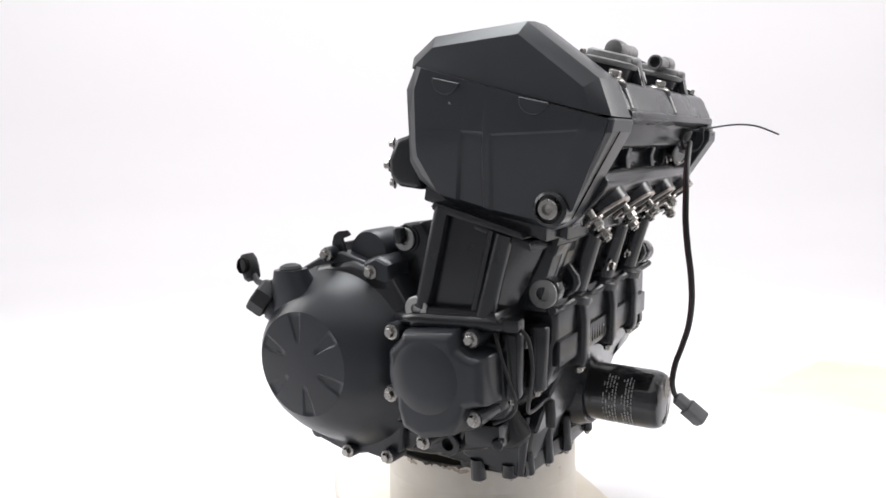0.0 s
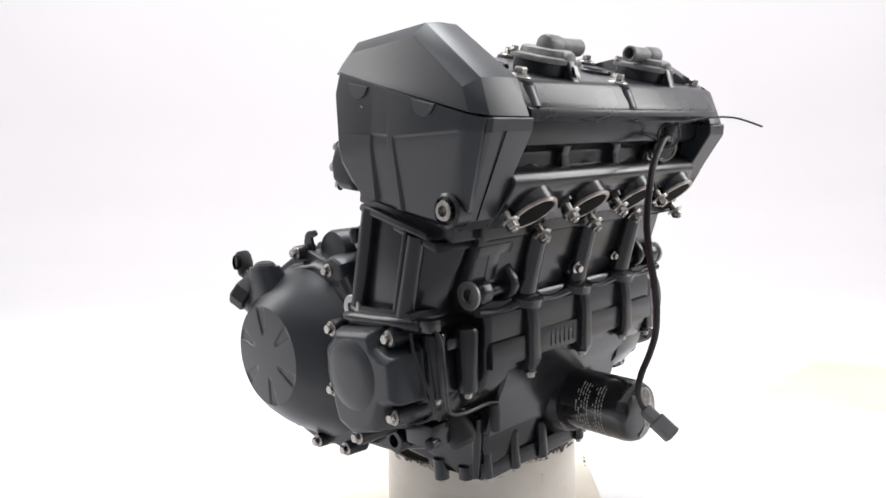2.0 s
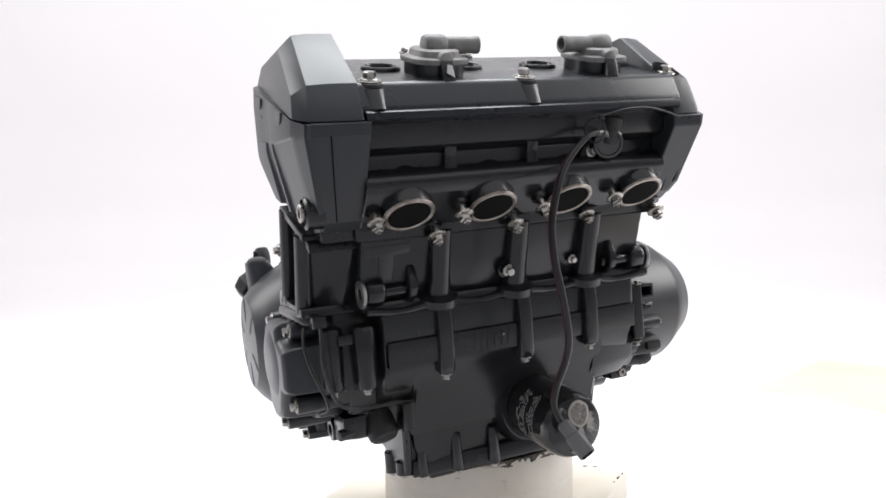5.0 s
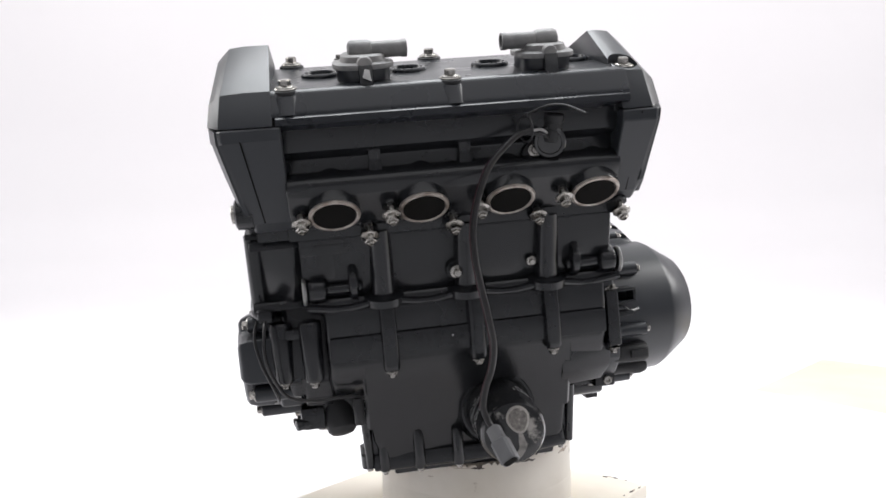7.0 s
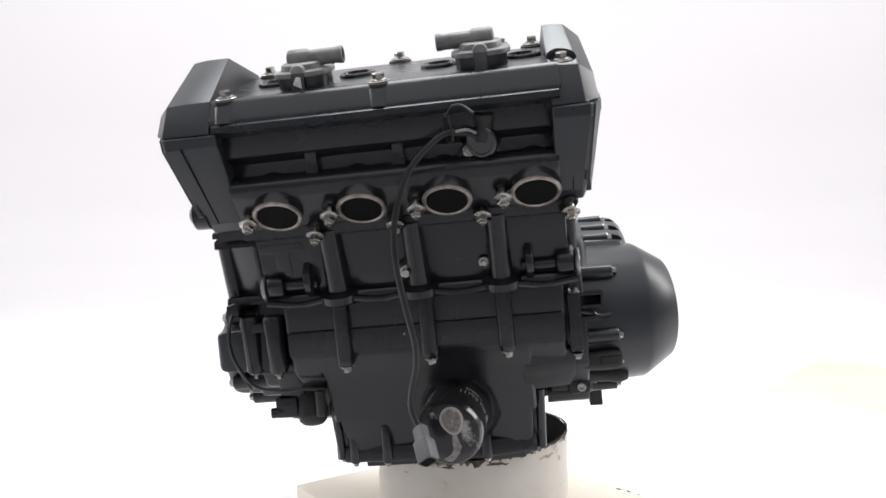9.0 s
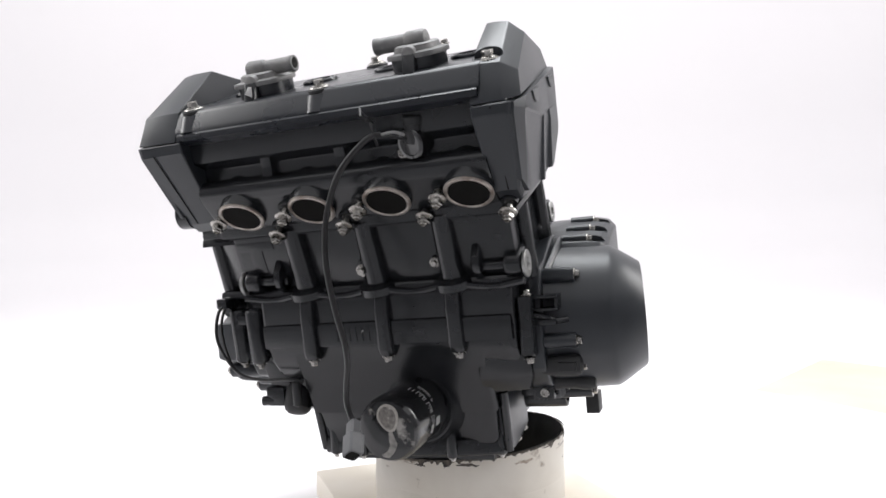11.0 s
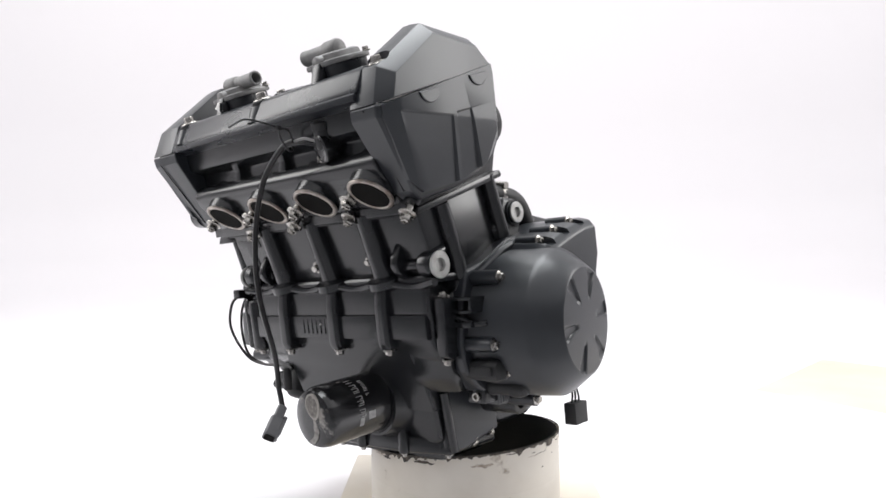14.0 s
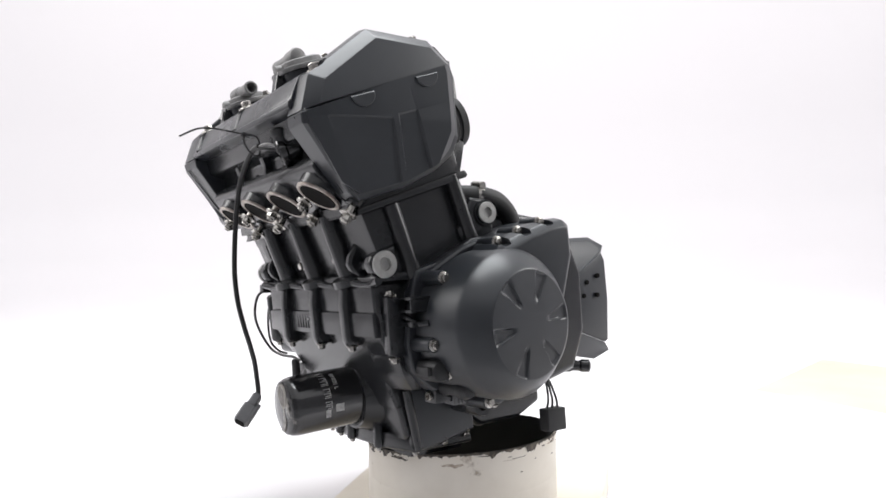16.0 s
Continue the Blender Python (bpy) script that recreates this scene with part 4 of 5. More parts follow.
part("case_skirt", slab([(-0.168, -0.150), (-0.150, -0.186), (-0.060, -0.206), (-0.040, -0.230), (0.0, -0.240), (0.02, -0.20), (-0.05, -0.17), (-0.14, -0.14)], [(-0.178, 0.002), (-0.176, 0), (-0.150, 0)]), BLACK, engine, bevel=0.002)
# thin cable along the small cover
part("side_cable", tube([(-0.2080, -0.1800, -0.0800), (-0.2100, -0.1950, -0.0900), (-0.2120, -0.2000, -0.1150), (-0.2080, -0.1960, -0.1380), (-0.1950, -0.1860, -0.1640), (-0.1700, -0.1800, -0.1730), (-0.1350, -0.1770, -0.1740), (-0.1165, -0.1754, -0.1780)], 0.0019, 8), WIREM, engine, "thin black cable")
part("side_cable", tube([(-0.2200, -0.1680, -0.0860), (-0.2230, -0.1740, -0.1050), (-0.2180, -0.1790, -0.1300), (-0.2080, -0.1800, -0.1560), (-0.2050, -0.1700, -0.1700), (-0.2100, -0.1560, -0.1760)], 0.0017, 8), WIREM, engine, "thin black cable")
part("cable_clip", block(-0.216, -0.202, -0.190, -0.172, -0.086, -0.074), BLACK, engine, bevel=0.002)
part("cable_plug", rod((-0.1240, -0.1780, -0.1760), (-0.1240, -0.1780, -0.2050), 0.0055, n=14, round_end=0.002), RUBBER, engine)

# ---- filter print ----
FE1 = (Vector((-1, 0, 0)) - FD * Vector((-1, 0, 0)).dot(FD)).normalized()
FE2 = FD.cross(FE1)
if FE2.z < 0:
    FE2 = -FE2


def print_patch(bm, a0, a1, l0, l1, r=0.03398):
    """A printed bar on the can: angles in degrees from the chain side upwards, lengths from its foot."""
    n = max(2, int((a1 - a0) / 4) + 1)
    pts = []
    for k in range(n):
        a = radians(a0 + (a1 - a0) * k / (n - 1))
        d = FE1 * math.cos(a) + FE2 * math.sin(a)
        pts.append((bm.verts.new(FA + FD * l0 + d * r), bm.verts.new(FA + FD * l1 + d * r)))
    for p, q in zip(pts, pts[1:]):
        bm.faces.new((p[0], q[0], q[1], p[1]))


rng = random.Random(5)
bm = bmesh.new()
for col in range(9):
    l0 = 0.028 + col * 0.0036 + (0.004 if col > 4 else 0)
    a = -62.0
    while a < 50:
        w = rng.uniform(2.5, 9)
        if rng.random() < 0.86:
            print_patch(bm, a, a + w, l0, l0 + 0.0014)
        a += w + rng.uniform(1.5, 3)
part("fine_print", bm, PRINT, filt, "rows of fine illegible grey print", kind="stuff")
bm = bmesh.new()
for l0, h, a0, a1 in ((0.0440, 0.0085, 108, 186), (0.0330, 0.0050, 116, 150)):
    a = a0
    while a < a1:
        w = rng.uniform(4.5, 7.0) * h / 0.0085 + 1.0
        kind = rng.randrange(4)
        print_patch(bm, a, a + 1.3, l0, l0 + h)
        if kind != 0:
            print_patch(bm, a + 1.3, a + w, l0 + (h - 0.0011 if kind == 1 else 0), l0 + (h if kind == 1 else 0.0011))
        if kind > 1:
            print_patch(bm, a + w - 1.3, a + w, l0 + 0.0011, l0 + h * rng.uniform(0.5, 1.0))
        a += w + 2.0
for l0, h, a0, a1 in ((0.0300, 0.0100, 182, 197), (0.0460, 0.0060, 190, 206)):
    print_patch(bm, a0, a1, l0, l0 + h)
part("large_print", bm, PRINT, filt, "pale lettering shapes on the can", kind="stuff")
SCRAPE = material("scraped_tin", (0.30, 0.285, 0.265), 0.42, metal=0.3, scale=160, amount=0.9, second=(0.10, 0.095, 0.09), grain=900, bump=0.2)
# oval sticker and pale scrape on the end
ec = FA + FD * (FL + 0.0016)
sx, sy = (FE1 * 0.22 + FE2 * 0.975).normalized(), (FE1 * 0.975 - FE2 * 0.22).normalized()
so = ec + FE2 * 0.0150 - FE1 * 0.0040
PALE = material("worn_pale_sticker", (0.40, 0.38, 0.345), 0.5, scale=140, amount=0.8, second=(0.22, 0.20, 0.18), grain=900, bump=0.3)
WORN = material("worn_sticker_print", (0.24, 0.22, 0.20), 0.5, scale=220, amount=1.0, second=(0.07, 0.065, 0.06), grain=900, bump=0.3, stain=(0.42, 0.40, 0.37), stain_scale=130, stain_at=0.58)


def shield(a, b, h):
    """Oval drawn out to a point at its foot."""
    return [so + sx * (a * math.cos(u) * (1.12 if math.cos(u) < 0 else 0.92)) + sy * (b * math.sin(u) * (1 - 0.22 * max(0, -math.cos(u)))) + FD * h for u in (2 * math.pi * k / 30 for k in range(30))]


part("end_sticker", loft(bmesh.new(), [shield(0.0140, 0.0118, -0.0016), shield(0.0140, 0.0118, 0.0003), shield(0.0134, 0.0112, 0.0005)]), PALE, filt, "worn pale shield-shaped sticker")
part("sticker_print", loft(bmesh.new(), [shield(0.0118, 0.0096, 0.0002), shield(0.0116, 0.0094, 0.0007)]), WORN, filt, "illegible worn print on the sticker")
scrape = ((-0.0050, 0.0030), (-0.0075, 0.0010), (-0.0095, -0.0060), (-0.0118, -0.0120), (-0.0095, -0.0180), (-0.0050, -0.0235), (-0.0010, -0.0268), (0.0045, -0.0262), (0.0068, -0.0240), (0.0040, -0.0222), (-0.0005, -0.0195), (-0.0035, -0.0140), (-0.0030, -0.0070), (-0.0035, -0.0010))
part("end_scrape", loft(bmesh.new(), [[ec + FE1 * x + FE2 * y + FD * h for x, y in scrape] for h in (-0.0016, 0.0003)]), SCRAPE, filt, "bare scrape")
part("filter_foot", lathe(FA - FD * 0.006, FD, [(0.0385, 0), (0.0395, 0.003), (0.0395, 0.009), (0.0375, 0.012)], 48), RUBBER, engine)

# ---- chain side: rear fittings ----
part("case_top", slab([(-0.050, -0.045), (-0.045, -0.008), (0.010, -0.004), (0.058, -0.012), (0.070, -0.040), (0.070, -0.07), (-0.05, -0.07)], [(-0.155, 0.0), (-0.150, 0), (0.130, 0), (0.135, 0.004)]), BLACK, engine, bevel=0.005)
part("case_bump", slab([(-0.042, -0.062), (-0.040, -0.028), (-0.022, -0.020), (-0.004, -0.026), (0.0, -0.060)], [(-0.150, 0), (-0.190, 0.0), (-0.196, 0.004)]), COVER, engine, bevel=0.004)
part("case_bump", slab([(-0.046, -0.072), (-0.046, -0.050), (-0.018, -0.046), (-0.014, -0.072)], [(-0.150, 0), (-0.182, 0.0), (-0.188, 0.004)]), COVER, engine, bevel=0.004)
part("hook_bracket", slab([(0.020, -0.036), (0.044, -0.036), (0.043, -0.008), (0.040, 0.000), (0.034, 0.004), (0.022, 0.005), (0.018, 0.000), (0.023, -0.002), (0.029, -0.004), (0.026, -0.014)], [(-0.183, 0), (-0.1795, 0)]), BLACK, engine, "black hooked cable bracket", bevel=0.0008)
part("case_drum", lathe((-0.130, 0.0020, -0.0200), LEFT, [(0.0245, 0), (0.0245, 0.040), (0.0225, 0.044), (0.012, 0.0455), (0.001, 0.0455)], 36), COVER, engine)
part("case_lug", rod((-0.172, -0.0380, -0.010), (-0.172, -0.0380, 0.0075), 0.0065, n=14, round_end=0.003), BLACK, engine)
part("filler_neck", loft(bmesh.new(), [oval(Vector((x, 0.072, z)), Vector((1, 0, 0)), Vector((0, 1, 0)), a, b, 24, 3) for x, a, b, z in ((-0.206, 0.026, 0.034, -0.085), (-0.212, 0.021, 0.027, -0.058), (-0.219, 0.0145, 0.0175, -0.034), (-0.219, 0.0140, 0.0170, -0.0325))]), COVER, domeL, "raised filler neck")
part("neck_plug", lathe((-0.2190, 0.0720, -0.0345), UP, [(0.0120, 0), (0.0125, 0.003), (0.0105, 0.006), (0.006, 0.008), (0.002, 0.0085)], 22), RUBBER, engine)
od = Vector((-0.35, 0.62, 0.55)).normalized()
oc = Vector((-0.2180, 0.1020, -0.0720))
cap = part("oil_cap", lathe(oc, od, [(0.0140, -0.012), (0.0145, 0.000), (0.0150, 0.002), (0.0195, 0.004), (0.0200, 0.006), (0.0200, 0.020), (0.0185, 0.0225), (0.002, 0.0225)], 8), RUBBER, engine, "black plastic oil filler cap", sharp=25)
part("cap_neck", lathe(oc - od * 0.022, od, [(0.022, 0), (0.0175, 0.012), (0.0165, 0.022)], 24), COVER, domeL)
rc = Vector((-0.1980, 0.1520, -0.0340))
plug = part("rear_plug", loft(bmesh.new(), [oval(rc + Vector((0, 0.2, 0.98)) * h, Vector((1, 0, 0)), Vector((0, 0.98, -0.2)), a, a * 0.8, 18, 2.6) for a, h in ((0.006, -0.017), (0.0095, -0.013), (0.0105, 0.0), (0.0100, 0.008), (0.0075, 0.014), (0.005, 0.015))]), RUBBER, engine, "small black cable plug on a short lead")
# Shallow cup, coloured near-black for the shade of a deeper mouth.
part("plug_mouth", lathe(rc + Vector((-0.0085, 0.001, 0.002)), (-1, 0.15, 0.1), [(0.0088, -0.002), (0.0092, 0.003), (0.0080, 0.0035), (0.0070, 0.0005), (0.001, 0.0)], 20), SOOT_SHADE, plug, "open plug mouth")
part("plug_lead", tube([(-0.2200, 0.0850, -0.0420), (-0.2150, 0.1080, -0.0500), (-0.2070, 0.1320, -0.0500), (-0.2000, 0.1440, -0.0440)], 0.0035, 8), RUBBER, plug)
# tensioner behind the head
tens = part("chain_tensioner", slab([(-0.092, 0.046), (-0.066, 0.050), (-0.056, 0.060), (-0.056, 0.078), (-0.066, 0.096), (-0.092, 0.102)], [(-0.212, 0.004), (-0.208, 0), (-0.176, 0)]), BLACK, engine, "black cam chain tensioner behind the head", bevel=0.003)
for y, z, k in ((-0.052, 0.0720, 1.0), (-0.058, 0.0920, 0.8), (-0.056, 0.0540, 0.8)):
    place(BOLT, "tensioner_bolt", tens, (-0.200, y, z), (-0.3, 0.95, 0.1), 0.2, k)

# ---- other side: generator cover housing, final drive cover, loom ----
flR = [(-0.176, -0.142), (-0.170, -0.100), (-0.160, -0.066), (-0.130, -0.058), (-0.085, -0.034), (-0.020, -0.030), (0.006, -0.050), (0.010, -0.140), (-0.010, -0.196), (-0.060, -0.220), (-0.110, -0.214), (-0.152, -0.190), (-0.170, -0.170)]
part("cover_flange", slab(flR, [(0.150, 0), (0.170, 0), (0.172, 0.002)]), COVER, domeR, bevel=0.001)
for y, z in ((-0.1640, -0.1422), (-0.1480, -0.0751), (-0.0785, -0.0443), (-0.1473, -0.1720), (-0.1000, -0.2080)):
    part("bolt_post", rod((0.155, y, z), (0.2050, y, z), 0.0085, 0.0075, 16), COVER, domeR)
    place(BOLT, "bolt", engine, (0.2045, y, z), RIGHT, 0.3, 0.85)
part("cover_rib", tube([(0.172, -0.1520, -0.0760), (0.176, -0.1300, -0.0620), (0.178, -0.1050, -0.0480), (0.178, -0.0800, -0.0400)], 0.0050, 10), COVER, domeR)
bulge = [(-0.106, -0.064), (-0.091, -0.0425), (-0.058, -0.0295), (-0.025, -0.0195), (0.000, -0.0165), (0.010, -0.024), (0.012, -0.060), (-0.008, -0.125), (-0.080, -0.110)]
hous = part("upper_housing", slab(bulge, [(0.140, 0.0), (0.212, 0.0), (0.225, 0.003), (0.2325, 0.011)]), COVER, engine, "satin black upper housing with three bolt notches", bevel=0.004, seg=3)
for y, z in ((-0.0830, -0.0390), (-0.0550, -0.0285), (-0.0230, -0.0190)):
    carve(hous, loft(bmesh.new(), [oval(Vector((0.2100, y, z)) + Vector((0, 0.31, -0.95)) * h, Vector((1, 0, 0)), Vector((0, 0.95, 0.31)), a, b, 22, 2.6) for a, b, h in ((0.0265, 0.0110, -0.010), (0.0215, 0.0074, 0.0075))]), 30)
    place(BOLT, "bolt", engine, (0.2100, y + 0.001, z - 0.0020), RIGHT, 0.2, 0.85)
    part("bolt_post", rod((0.183, y + 0.001, z - 0.0020), (0.2100, y + 0.001, z - 0.0020), 0.0062, n=14), COVER, hous)
# folded final drive cover
xs = 0.150
def folded(pts):
    return loft(bmesh.new(), [[V(x + dx, y, z) for x, y, z in pts] for dx in (0, -0.004)])


spk = part("sprocket_cover", folded(((xs, 0.000, -0.1300), (xs, 0.0720, -0.0920), (xs - 0.004, 0.1340, -0.0575), (xs - 0.005, 0.1400, -0.0670), (xs - 0.006, 0.1430, -0.1180), (xs - 0.006, 0.1390, -0.1690), (xs - 0.005, 0.1330, -0.1715), (xs, 0.0690, -0.1475))), COVER, engine, "folded satin black plate cover with five small holes", bevel=0.001)
part("upper_fold", folded(((xs, 0.000, -0.1293), (xs - 0.034, 0.000, -0.0400), (xs - 0.034, 0.1000, -0.0362), (xs - 0.032, 0.1400, -0.0358), (xs - 0.026, 0.1600, -0.0480), (xs - 0.004, 0.1345, -0.0570), (xs, 0.0720, -0.0913))), COVER, spk, bevel=0.0008)
part("lower_fold", folded(((xs, 0.000, -0.1308), (xs, 0.0690, -0.1482), (xs - 0.005, 0.1330, -0.1722), (xs - 0.022, 0.1560, -0.1850), (xs - 0.028, 0.1340, -0.1950), (xs - 0.030, 0.0970, -0.1870), (xs - 0.030, 0.000, -0.1780))), COVER, spk, bevel=0.0008)
# Holes are not cut: near-black pegs stand in for their shaded insides.
for y, z in ((0.1233, -0.0863), (0.1040, -0.0938), (0.0830, -0.1024), (0.0977, -0.1104), (0.1212, -0.1106)):
    part("cover_hole_shade", lathe((xs - 0.006, y, z), RIGHT, [(0.0030, 0.0), (0.0030, 0.0055), (0.0020, 0.0062), (0.0005, 0.0058)], 12), SOOT_SHADE, spk)
part("pivot_peg", lathe((0.100, 0.030, -0.192), (0.55, 0.72, -0.06), [(0.0085, 0), (0.0080, 0.060), (0.0065, 0.063), (0.0065, 0.072), (0.0080, 0.074), (0.0078, 0.084), (0.004, 0.086)], 20), BLACK, engine)
# relay hanging on three leads
relay = part("hanging_relay", block(0.1790, 0.1950, -0.0120, 0.0140, -0.2560, -0.2310), RUBBER, engine, "black square relay hanging on three leads", bevel=0.0015)
for y in (-0.007, 0.001, 0.009):
    part("relay_lead", tube([(0.1870, y, -0.2310), (0.1870, y * 0.7 + 0.001, -0.2200), (0.1800, 0.001 + y * 0.3, -0.2000), (0.1650, 0.000, -0.1900)], 0.0013, 6), RUBBER, relay)
part("relay_stay", block(0.120, 0.175, -0.016, 0.016, -0.200, -0.186), BLACK, engine, bevel=0.003)
part("lower_case_block", slab([(-0.060, -0.180), (0.055, -0.185), (0.055, -0.240), (0.020, -0.256), (-0.040, -0.258), (-0.060, -0.240)], [(0.04, 0), (0.098, 0), (0.103, 0.004)]), BLACK, engine, bevel=0.004)
lug = part("ring_lug", lathe((0.125, -0.0850, -0.2165), RIGHT, [(0.0130, 0), (0.0130, 0.046), (0.0120, 0.048), (0.0068, 0.048), (0.0062, 0.036), (0.001, 0.036)], 28), BLACK, engine, "black ring lug")
part("lug_web", block(0.128, 0.165, -0.120, -0.085, -0.210, -0.190), BLACK, engine, bevel=0.004)
for y, z, x in ((-0.1010, -0.2030, 0.180), (-0.0600, -0.2130, 0.165), (-0.0350, -0.2260, 0.125)):
    part("bolt_post", rod((x - 0.04, y, z), (x, y, z), 0.008, n=14), BLACK, engine)
    place(BOLT, "bolt", engine, (x, y, z), RIGHT, 0.2, 0.95)
# bracket and sensors at the front corner
brk = part("corner_bracket", slab([(-0.192, -0.092), (-0.192, -0.152), (-0.184, -0.156), (-0.168, -0.152), (-0.150, -0.100), (-0.150, -0.092)], [(0.1520, 0.001), (0.1540, 0), (0.1640, 0), (0.1660, 0.001)]), BLACK, engine, bevel=0.002)
place(BOLT, "bolt", engine, (0.1590, -0.1840, -0.1555), DOWN, 0.1, 0.85)
for z in (-0.0945, -0.1075):
    part("bracket_shelf", block(0.1600, 0.1910, -0.1800, -0.1540, z - 0.0015, z + 0.0015), BLACK, brk, bevel=0.0008)
part("bracket_wall", block(0.1880, 0.1910, -0.1800, -0.1540, -0.1060, -0.0960), BLACK, brk, bevel=0.0008)
part("bracket_claw", tube([(0.1640, -0.1760, -0.1120), (0.1780, -0.1740, -0.1160), (0.1860, -0.1700, -0.1205), (0.1980, -0.1640, -0.1200)], 0.0030, 10), BLACK, brk)
place(BOLT, "bolt", engine, (0.1600, -0.1815, -0.0930), FRONT, 0.2, 0.7)
part("bracket_shelf", block(0.1640, 0.1880, -0.1780, -0.1560, -0.1240, -0.1180), BLACK, brk, bevel=0.0015)
place(BOLT, "bolt", engine, (0.1620, -0.1880, -0.0905), UP, 0.1, 0.7)
part("drain_pipe", lathe((0.140, -0.1320, -0.1890), (1, 0.03, -0.04), [(0.0090, 0), (0.0100, 0.012), (0.0100, 0.034), (0.0085, 0.040), (0.0085, 0.056), (0.0095, 0.060), (0.0095, 0.068), (0.0070, 0.075), (0.001, 0.076)], 20), RUBBER, engine, "black rubber sensor boot")
plugbody = part("sensor_plug", loft(bmesh.new(), [oval(Vector((x, -0.1560, -0.1690)), Vector((0, 1, 0)), Vector((0, 0, 1)), a, b, 20, 3) for x, a, b in ((0.160, 0.010, 0.009), (0.182, 0.012, 0.0110), (0.200, 0.0125, 0.0115), (0.2060, 0.0105, 0.0095), (0.2075, 0.006, 0.005))]), RUBBER, engine, "black sensor plug with a latch")
part("plug_latch", block(0.184, 0.203, -0.1720, -0.1670, -0.1730, -0.1640), RUBBER, plugbody, bevel=0.001)
part("drain_block", block(0.1480, 0.1720, -0.1450, -0.1200, -0.2080, -0.1900), BLACK, engine, bevel=0.003)
place(SOCKET, "bolt", engine, (0.1620, -0.1440, -0.2000), FRONT, 0.1, 0.8)
clip = part("loom_clip", block(0.1560, 0.1740, -0.1240, -0.1060, -0.2120, -0.1930), PLUGM, engine, "grey plastic loom clip with ribs", bevel=0.0015)
for k in range(4):
    part("clip_rib", block(0.1735, 0.1762, -0.1222 + k * 0.0042, -0.1204 + k * 0.0042, -0.2100, -0.1950), PLUGM, clip, bevel=0.0004)
# rear water hose and inlet ring
boot = part("inlet_rubber", lathe((0.1420, -0.1200, 0.0880), (0.0, 0.95, 0.31), [(0.026, 0), (0.026, 0.014), (0.030, 0.016), (0.030, 0.026), (0.0285, 0.028), (0.0285, 0.031), (0.0305, 0.032), (0.0305, 0.040), (0.026, 0.041), (0.023, 0.040), (0.022, 0.004)], 40, cap=False), RUBBER, engine, "black rubber inlet stub with a clamp")
for x in (-0.1295, -0.0435, 0.0425):
    o = boot.copy()
    scene.collection.objects.link(o)
    o.location = (x - 0.1420, 0, 0)
hose = part("water_hose", tube([(0.1300, -0.0820, 0.0180), (0.1350, -0.0600, 0.0170), (0.1390, -0.0420, 0.0150), (0.1380, -0.0220, 0.0090), (0.1350, -0.0050, -0.0060), (0.1330, 0.0030, -0.0260)], 0.0115, 16), RUBBER, engine, "black rubber water hose with a steel clamp")
part("hose_clamp", lathe((0.1360, -0.0530, 0.0163), (0.15, 0.98, -0.1), [(0.0122, 0), (0.0126, 0.001), (0.0126, 0.008), (0.0122, 0.009)], 26), STEEL, hose, "steel hose clamp")
part("clamp_screw", rod((0.1480, -0.0490, 0.0270), (0.1300, -0.0490, 0.0300), 0.0045, n=12), STEEL, hose)

# small bare nicks on the cover edges
NICKS = [((-0.2350, -0.1420, 0.1225), (-1, 0, 0)), ((0.1900, -0.2760, 0.0850), (1, -0.6, 0)), ((0.1880, -0.2640, 0.0660), (1, -0.6, 0)),
         ((0.1830, -0.2800, 0.0930), (0.6, -1, 0)), ((-0.0200, -0.2015, -0.1180), (0, -1, 0))]
for k, (p, d) in enumerate(NICKS):
    u, v, w = basis(d)
    ring = [(math.cos(t) * rng.uniform(0.5, 1.3), math.sin(t) * rng.uniform(0.4, 0.9)) for t in (2 * math.pi * i / 9 for i in range(9))]
    part("paint_nick", loft(bmesh.new(), [[Vector(p) + w * h + (u * a + v * b) * 0.0014 for a, b in ring] for h in (-0.004, 0.0006)]), CHIP, engine)


# ---- drum and board on the turntable ----
DC = (0.0163, -0.0029)
TOP_Z = 0.400 - 0.365


def rim_height(x, y):
    """Height of the slanting cut rim: the plane of the sump flange."""
    o = SEAT @ Vector((0, 0, -0.279))
    n = SEAT.to_3x3() @ Vector((0, 0, 1))
    return o.z - (n.x * (x - o.x) + n.y * (y - o.y)) / n.z


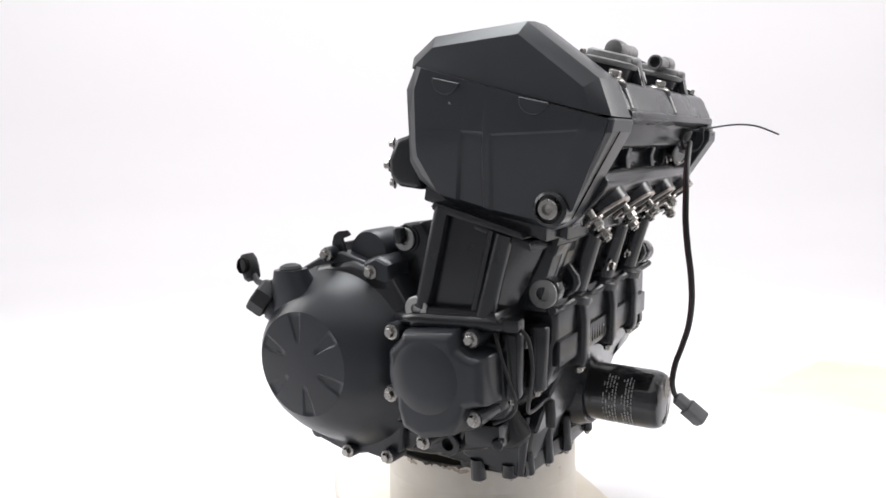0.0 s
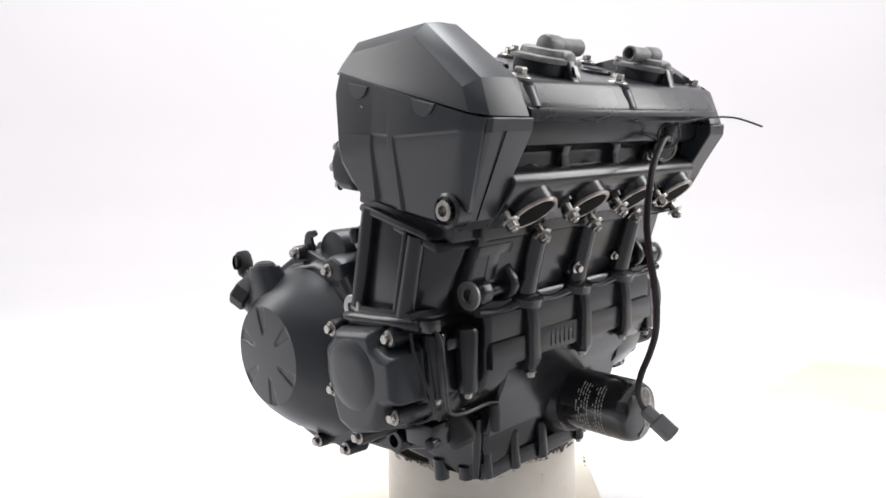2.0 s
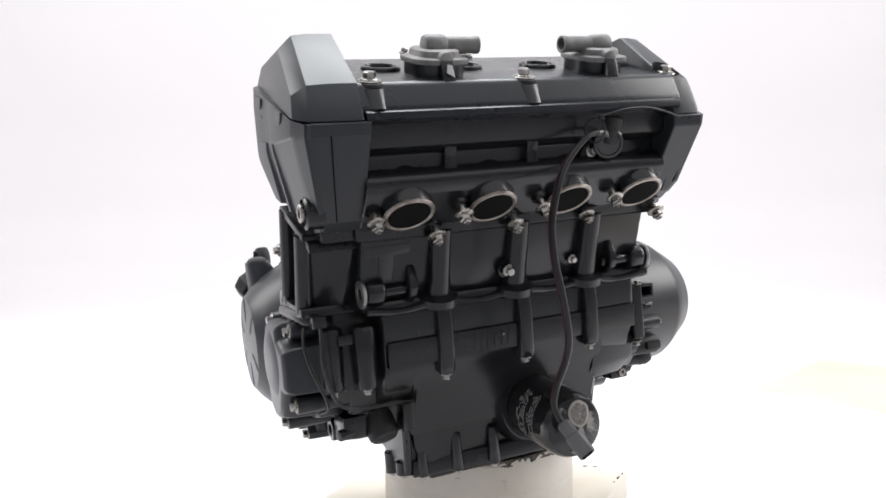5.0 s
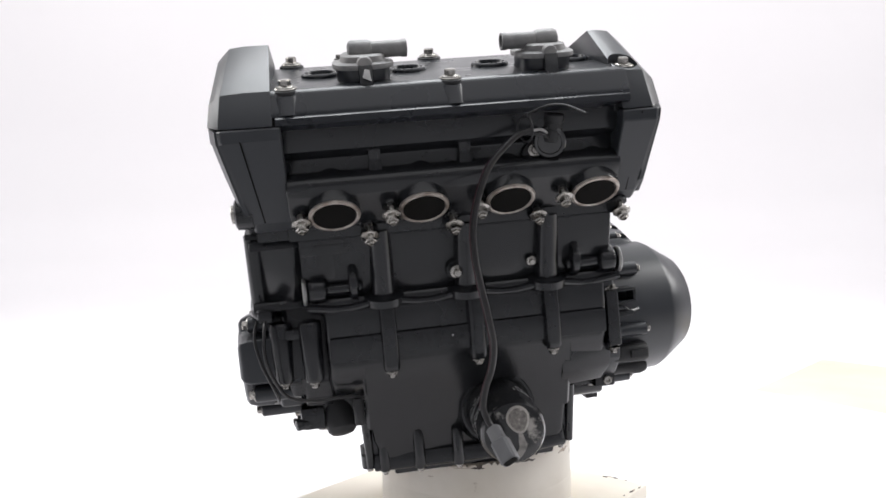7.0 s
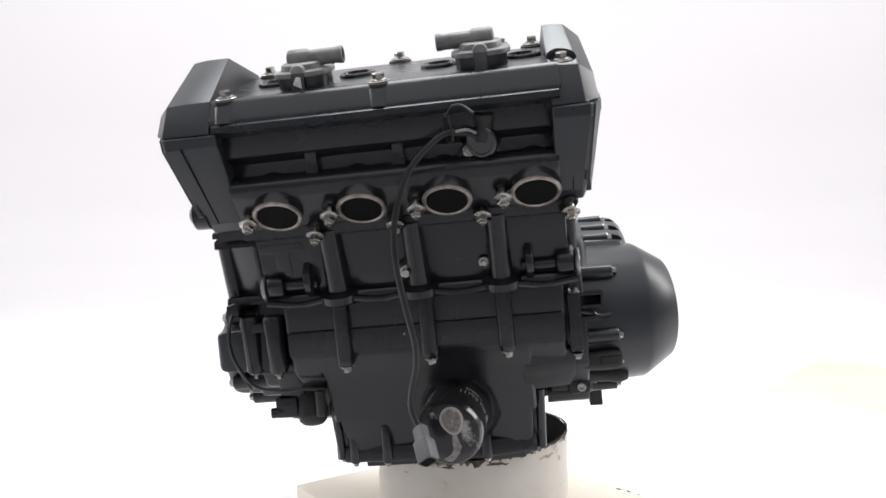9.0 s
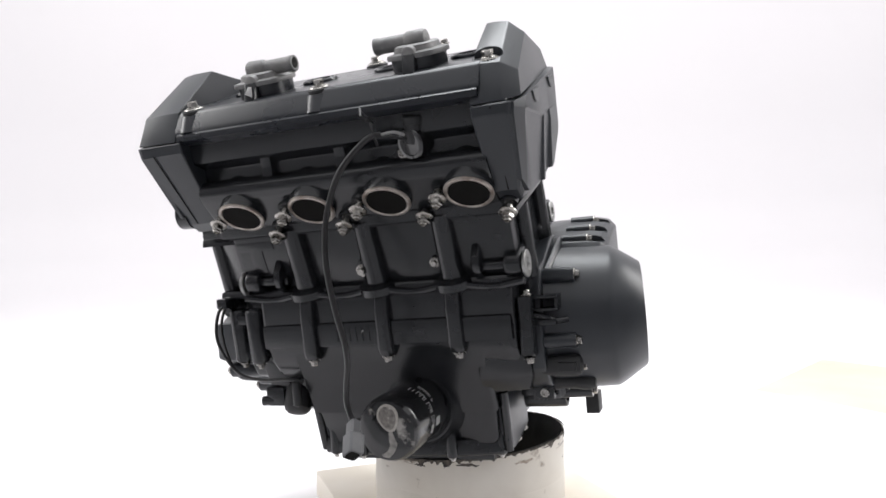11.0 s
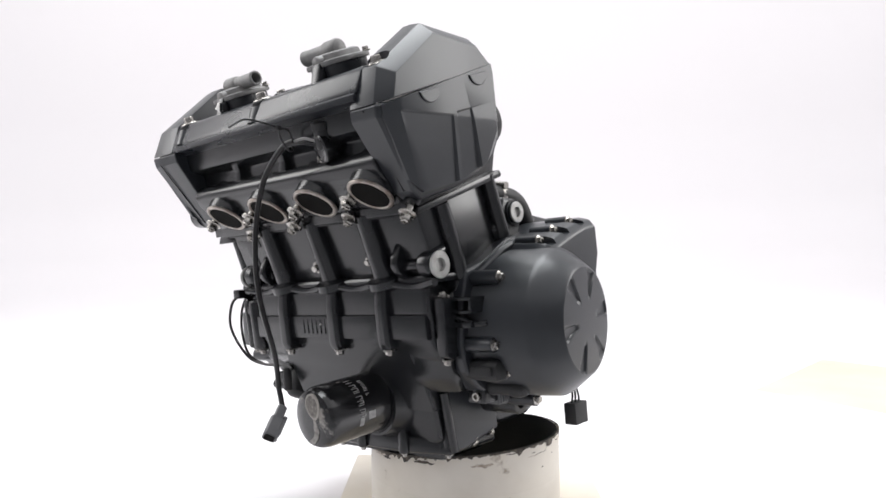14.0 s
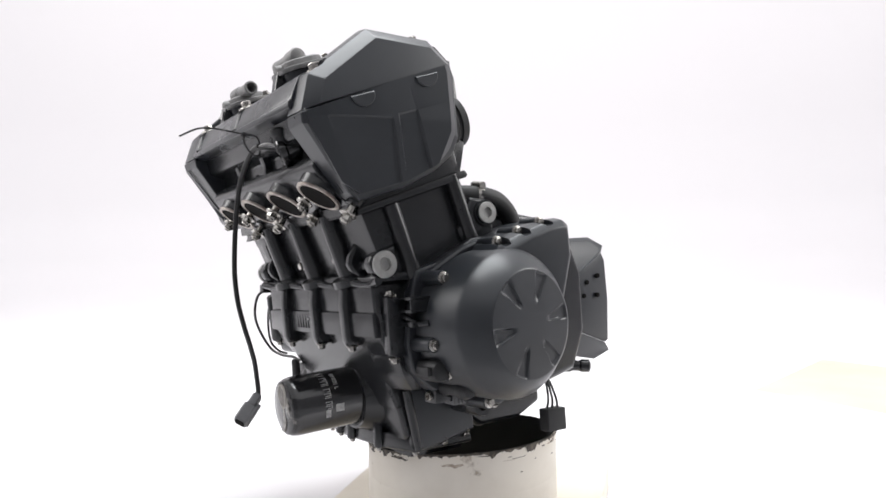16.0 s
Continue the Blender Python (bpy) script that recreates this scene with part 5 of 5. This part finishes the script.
def drum():
    root = new("drum")
    tagged(root, "cut-down cream painted drum with a chipped dark rim, on a board", "drum")
    n = 160
    for name, mat, r0, r1, lift, label in (("wall", DRUM, 0.121, 0.1185, -0.0015, "cream painted drum wall with chips"), ("lining", DRUMIN, 0.1183, 0.1165, 0.0, "black drum lining")):
        bm = bmesh.new()
        rings = []
        for r, z in ((r0, None), (r0, 0.078), (r0, 0.077), (r0 * 1.0035 if name == "wall" else r0, 0.076), (r0 * 1.0035 if name == "wall" else r0, TOP_Z), (r1, TOP_Z), (r1, None)):
            ring = []
            for i in range(n):
                a = 2 * math.pi * i / n
                x, y = DC[0] + r * math.cos(a), DC[1] + r * math.sin(a)
                zz = rim_height(x, y) + lift - (0.0035 * max(0, noise.noise(Vector((math.cos(a) * 6, math.sin(a) * 6, 1)))) if name == "wall" else 0) if z is None else z
                ring.append(V(x, y, zz))
            rings.append(ring)
        loft(bm, rings, cap=False)
        part(name, bm, mat, root, label, sharp=30)
    # torn dark skin round the rim
    bm = bmesh.new()
    rng2 = random.Random(3)
    m = 420
    top, low = [], []
    for i in range(m):
        a = 2 * math.pi * i / m
        x, y = DC[0] + 0.1216 * math.cos(a), DC[1] + 0.1216 * math.sin(a)
        z = rim_height(x, y)
        q = Vector((math.cos(a) * 9, math.sin(a) * 9, 3.0))
        d = 0.0010 + 0.010 * max(0, noise.noise(q) - 0.12) + 0.0060 * max(0, noise.noise(q * 4.1)) + rng2.uniform(0, 0.0008)
        top.append(bm.verts.new((x, y, z + 0.0004 + 0.0015 * max(0, noise.noise(q * 3)))))
        low.append(bm.verts.new((x + rng2.uniform(-1, 1) * 0.0004, y + rng2.uniform(-1, 1) * 0.0004, z - d)))
    for i in range(m):
        j = (i + 1) % m
        bm.faces.new((top[i], top[j], low[j], low[i]))
    part("torn_rim", bm, TAR, root, "torn flaking dark skin on the rim", sharp=20)
    for k in range(9):
        a = rng2.uniform(0, 2 * math.pi)
        x, y = DC[0] + 0.1215 * math.cos(a), DC[1] + 0.1215 * math.sin(a)
        z = rim_height(x, y) - abs(rng2.gauss(0, 1)) * 0.020 - 0.006
        if z < 0.085:
            continue
        w, hh = rng2.uniform(0.0008, 0.0045), rng2.uniform(0.0003, 0.0008)
        tx = Vector((-math.sin(a), math.cos(a), 0))
        o = Vector((x, y, z))
        ring = [o + tx * (w * math.cos(u) * rng2.uniform(0.6, 1.2)) + Vector((0, 0, hh * math.sin(u) * rng2.uniform(0.6, 1.2))) for u in (2 * math.pi * i / 9 for i in range(9))]
        inn = Vector((math.cos(a), math.sin(a), 0)) * 0.0009
        part("chip", loft(bmesh.new(), [[p - inn for p in ring], ring]), TAR, root)
    # brown grime smeared below the rim
    for k in range(26):
        a = rng2.uniform(0, 2 * math.pi)
        x, y = DC[0] + 0.1214 * math.cos(a), DC[1] + 0.1214 * math.sin(a)
        z = rim_height(x, y) - (rng2.uniform(0.0015, 0.007) if k % 4 else rng2.uniform(0.006, 0.022))
        w, hh = (rng2.uniform(0.004, 0.015), rng2.uniform(0.0008, 0.0030)) if k % 3 else (rng2.uniform(0.003, 0.012), rng2.uniform(0.0003, 0.0008))
        top, low = [], []
        for i in range(13):
            u = i / 6 - 1
            b = a + u * w / 0.1214
            e = math.sqrt(max(0, 1 - u * u))
            q = Vector((DC[0] + 0.12125 * math.cos(b), DC[1] + 0.12125 * math.sin(b), z + 0.0015 * noise.noise(Vector((k, u * 2, 0)))))
            top.append(q + Vector((0, 0, hh * e * rng2.uniform(0.4, 1.2))))
            low.append(q - Vector((0, 0, hh * e * rng2.uniform(0.4, 1.2))))
        inn = Vector((math.cos(a), math.sin(a), 0)) * 0.0010
        part("smear", loft(bmesh.new(), [[p - inn for p in top + low[::-1]], top + low[::-1]]), SMEAR if k % 5 else TAR, root)
    return root


def board():
    bm = bmesh.new()
    a = radians(12.5)
    ux, uy = Vector((math.cos(a), math.sin(a), 0)), Vector((-math.sin(a), math.cos(a), 0))
    h = 0.17
    loft(bm, [[ux * sx * h + uy * sy * h + V(0, 0, z) for sx, sy in ((-1, -1), (1, -1), (1, 1), (-1, 1))] for z in (0.0, TOP_Z)])
    ob = tagged(part("turntable_board", bm, BOARD, None, bevel=0.002), "square cream painted board with chipped corners, on the turntable", "board")
    rng3 = random.Random(11)
    for k in range(9):
        along = rng3.uniform(0.55, 0.99) ** 0.7
        e, f = ((ux, uy), (uy, ux))[k % 2]
        o = e * (h - rng3.uniform(0.001, 0.006)) + f * along * (h - 0.004) + V(0, 0, TOP_Z)
        w, d = rng3.uniform(0.0012, 0.0055), rng3.uniform(0.0006, 0.0022)
        ring = [f * (w * math.cos(u) * rng3.uniform(0.6, 1.2)) + e * (d * math.sin(u) * rng3.uniform(0.5, 1.3)) for u in (2 * math.pi * i / 9 for i in range(9))]
        part("edge_chip", loft(bmesh.new(), [[o + p + V(0, 0, z) for p in ring] for z in (-0.001, 0.0003)]), TAR if k % 3 else SMEAR, ob)
    return ob


drum_ob = drum()
board_ob = board()


def motions():
    """Engine, drum and board turn together on the turntable."""
    times = [k * 0.5 for k in range(33)]
    for ob, m in ((engine, SEAT), (drum_ob, Matrix.Identity(4)), (board_ob, Matrix.Identity(4))):
        walk(ob, [(t, pose(0, 0, 0, 0, 0, -SPIN * t) @ m) for t in times])


motions()
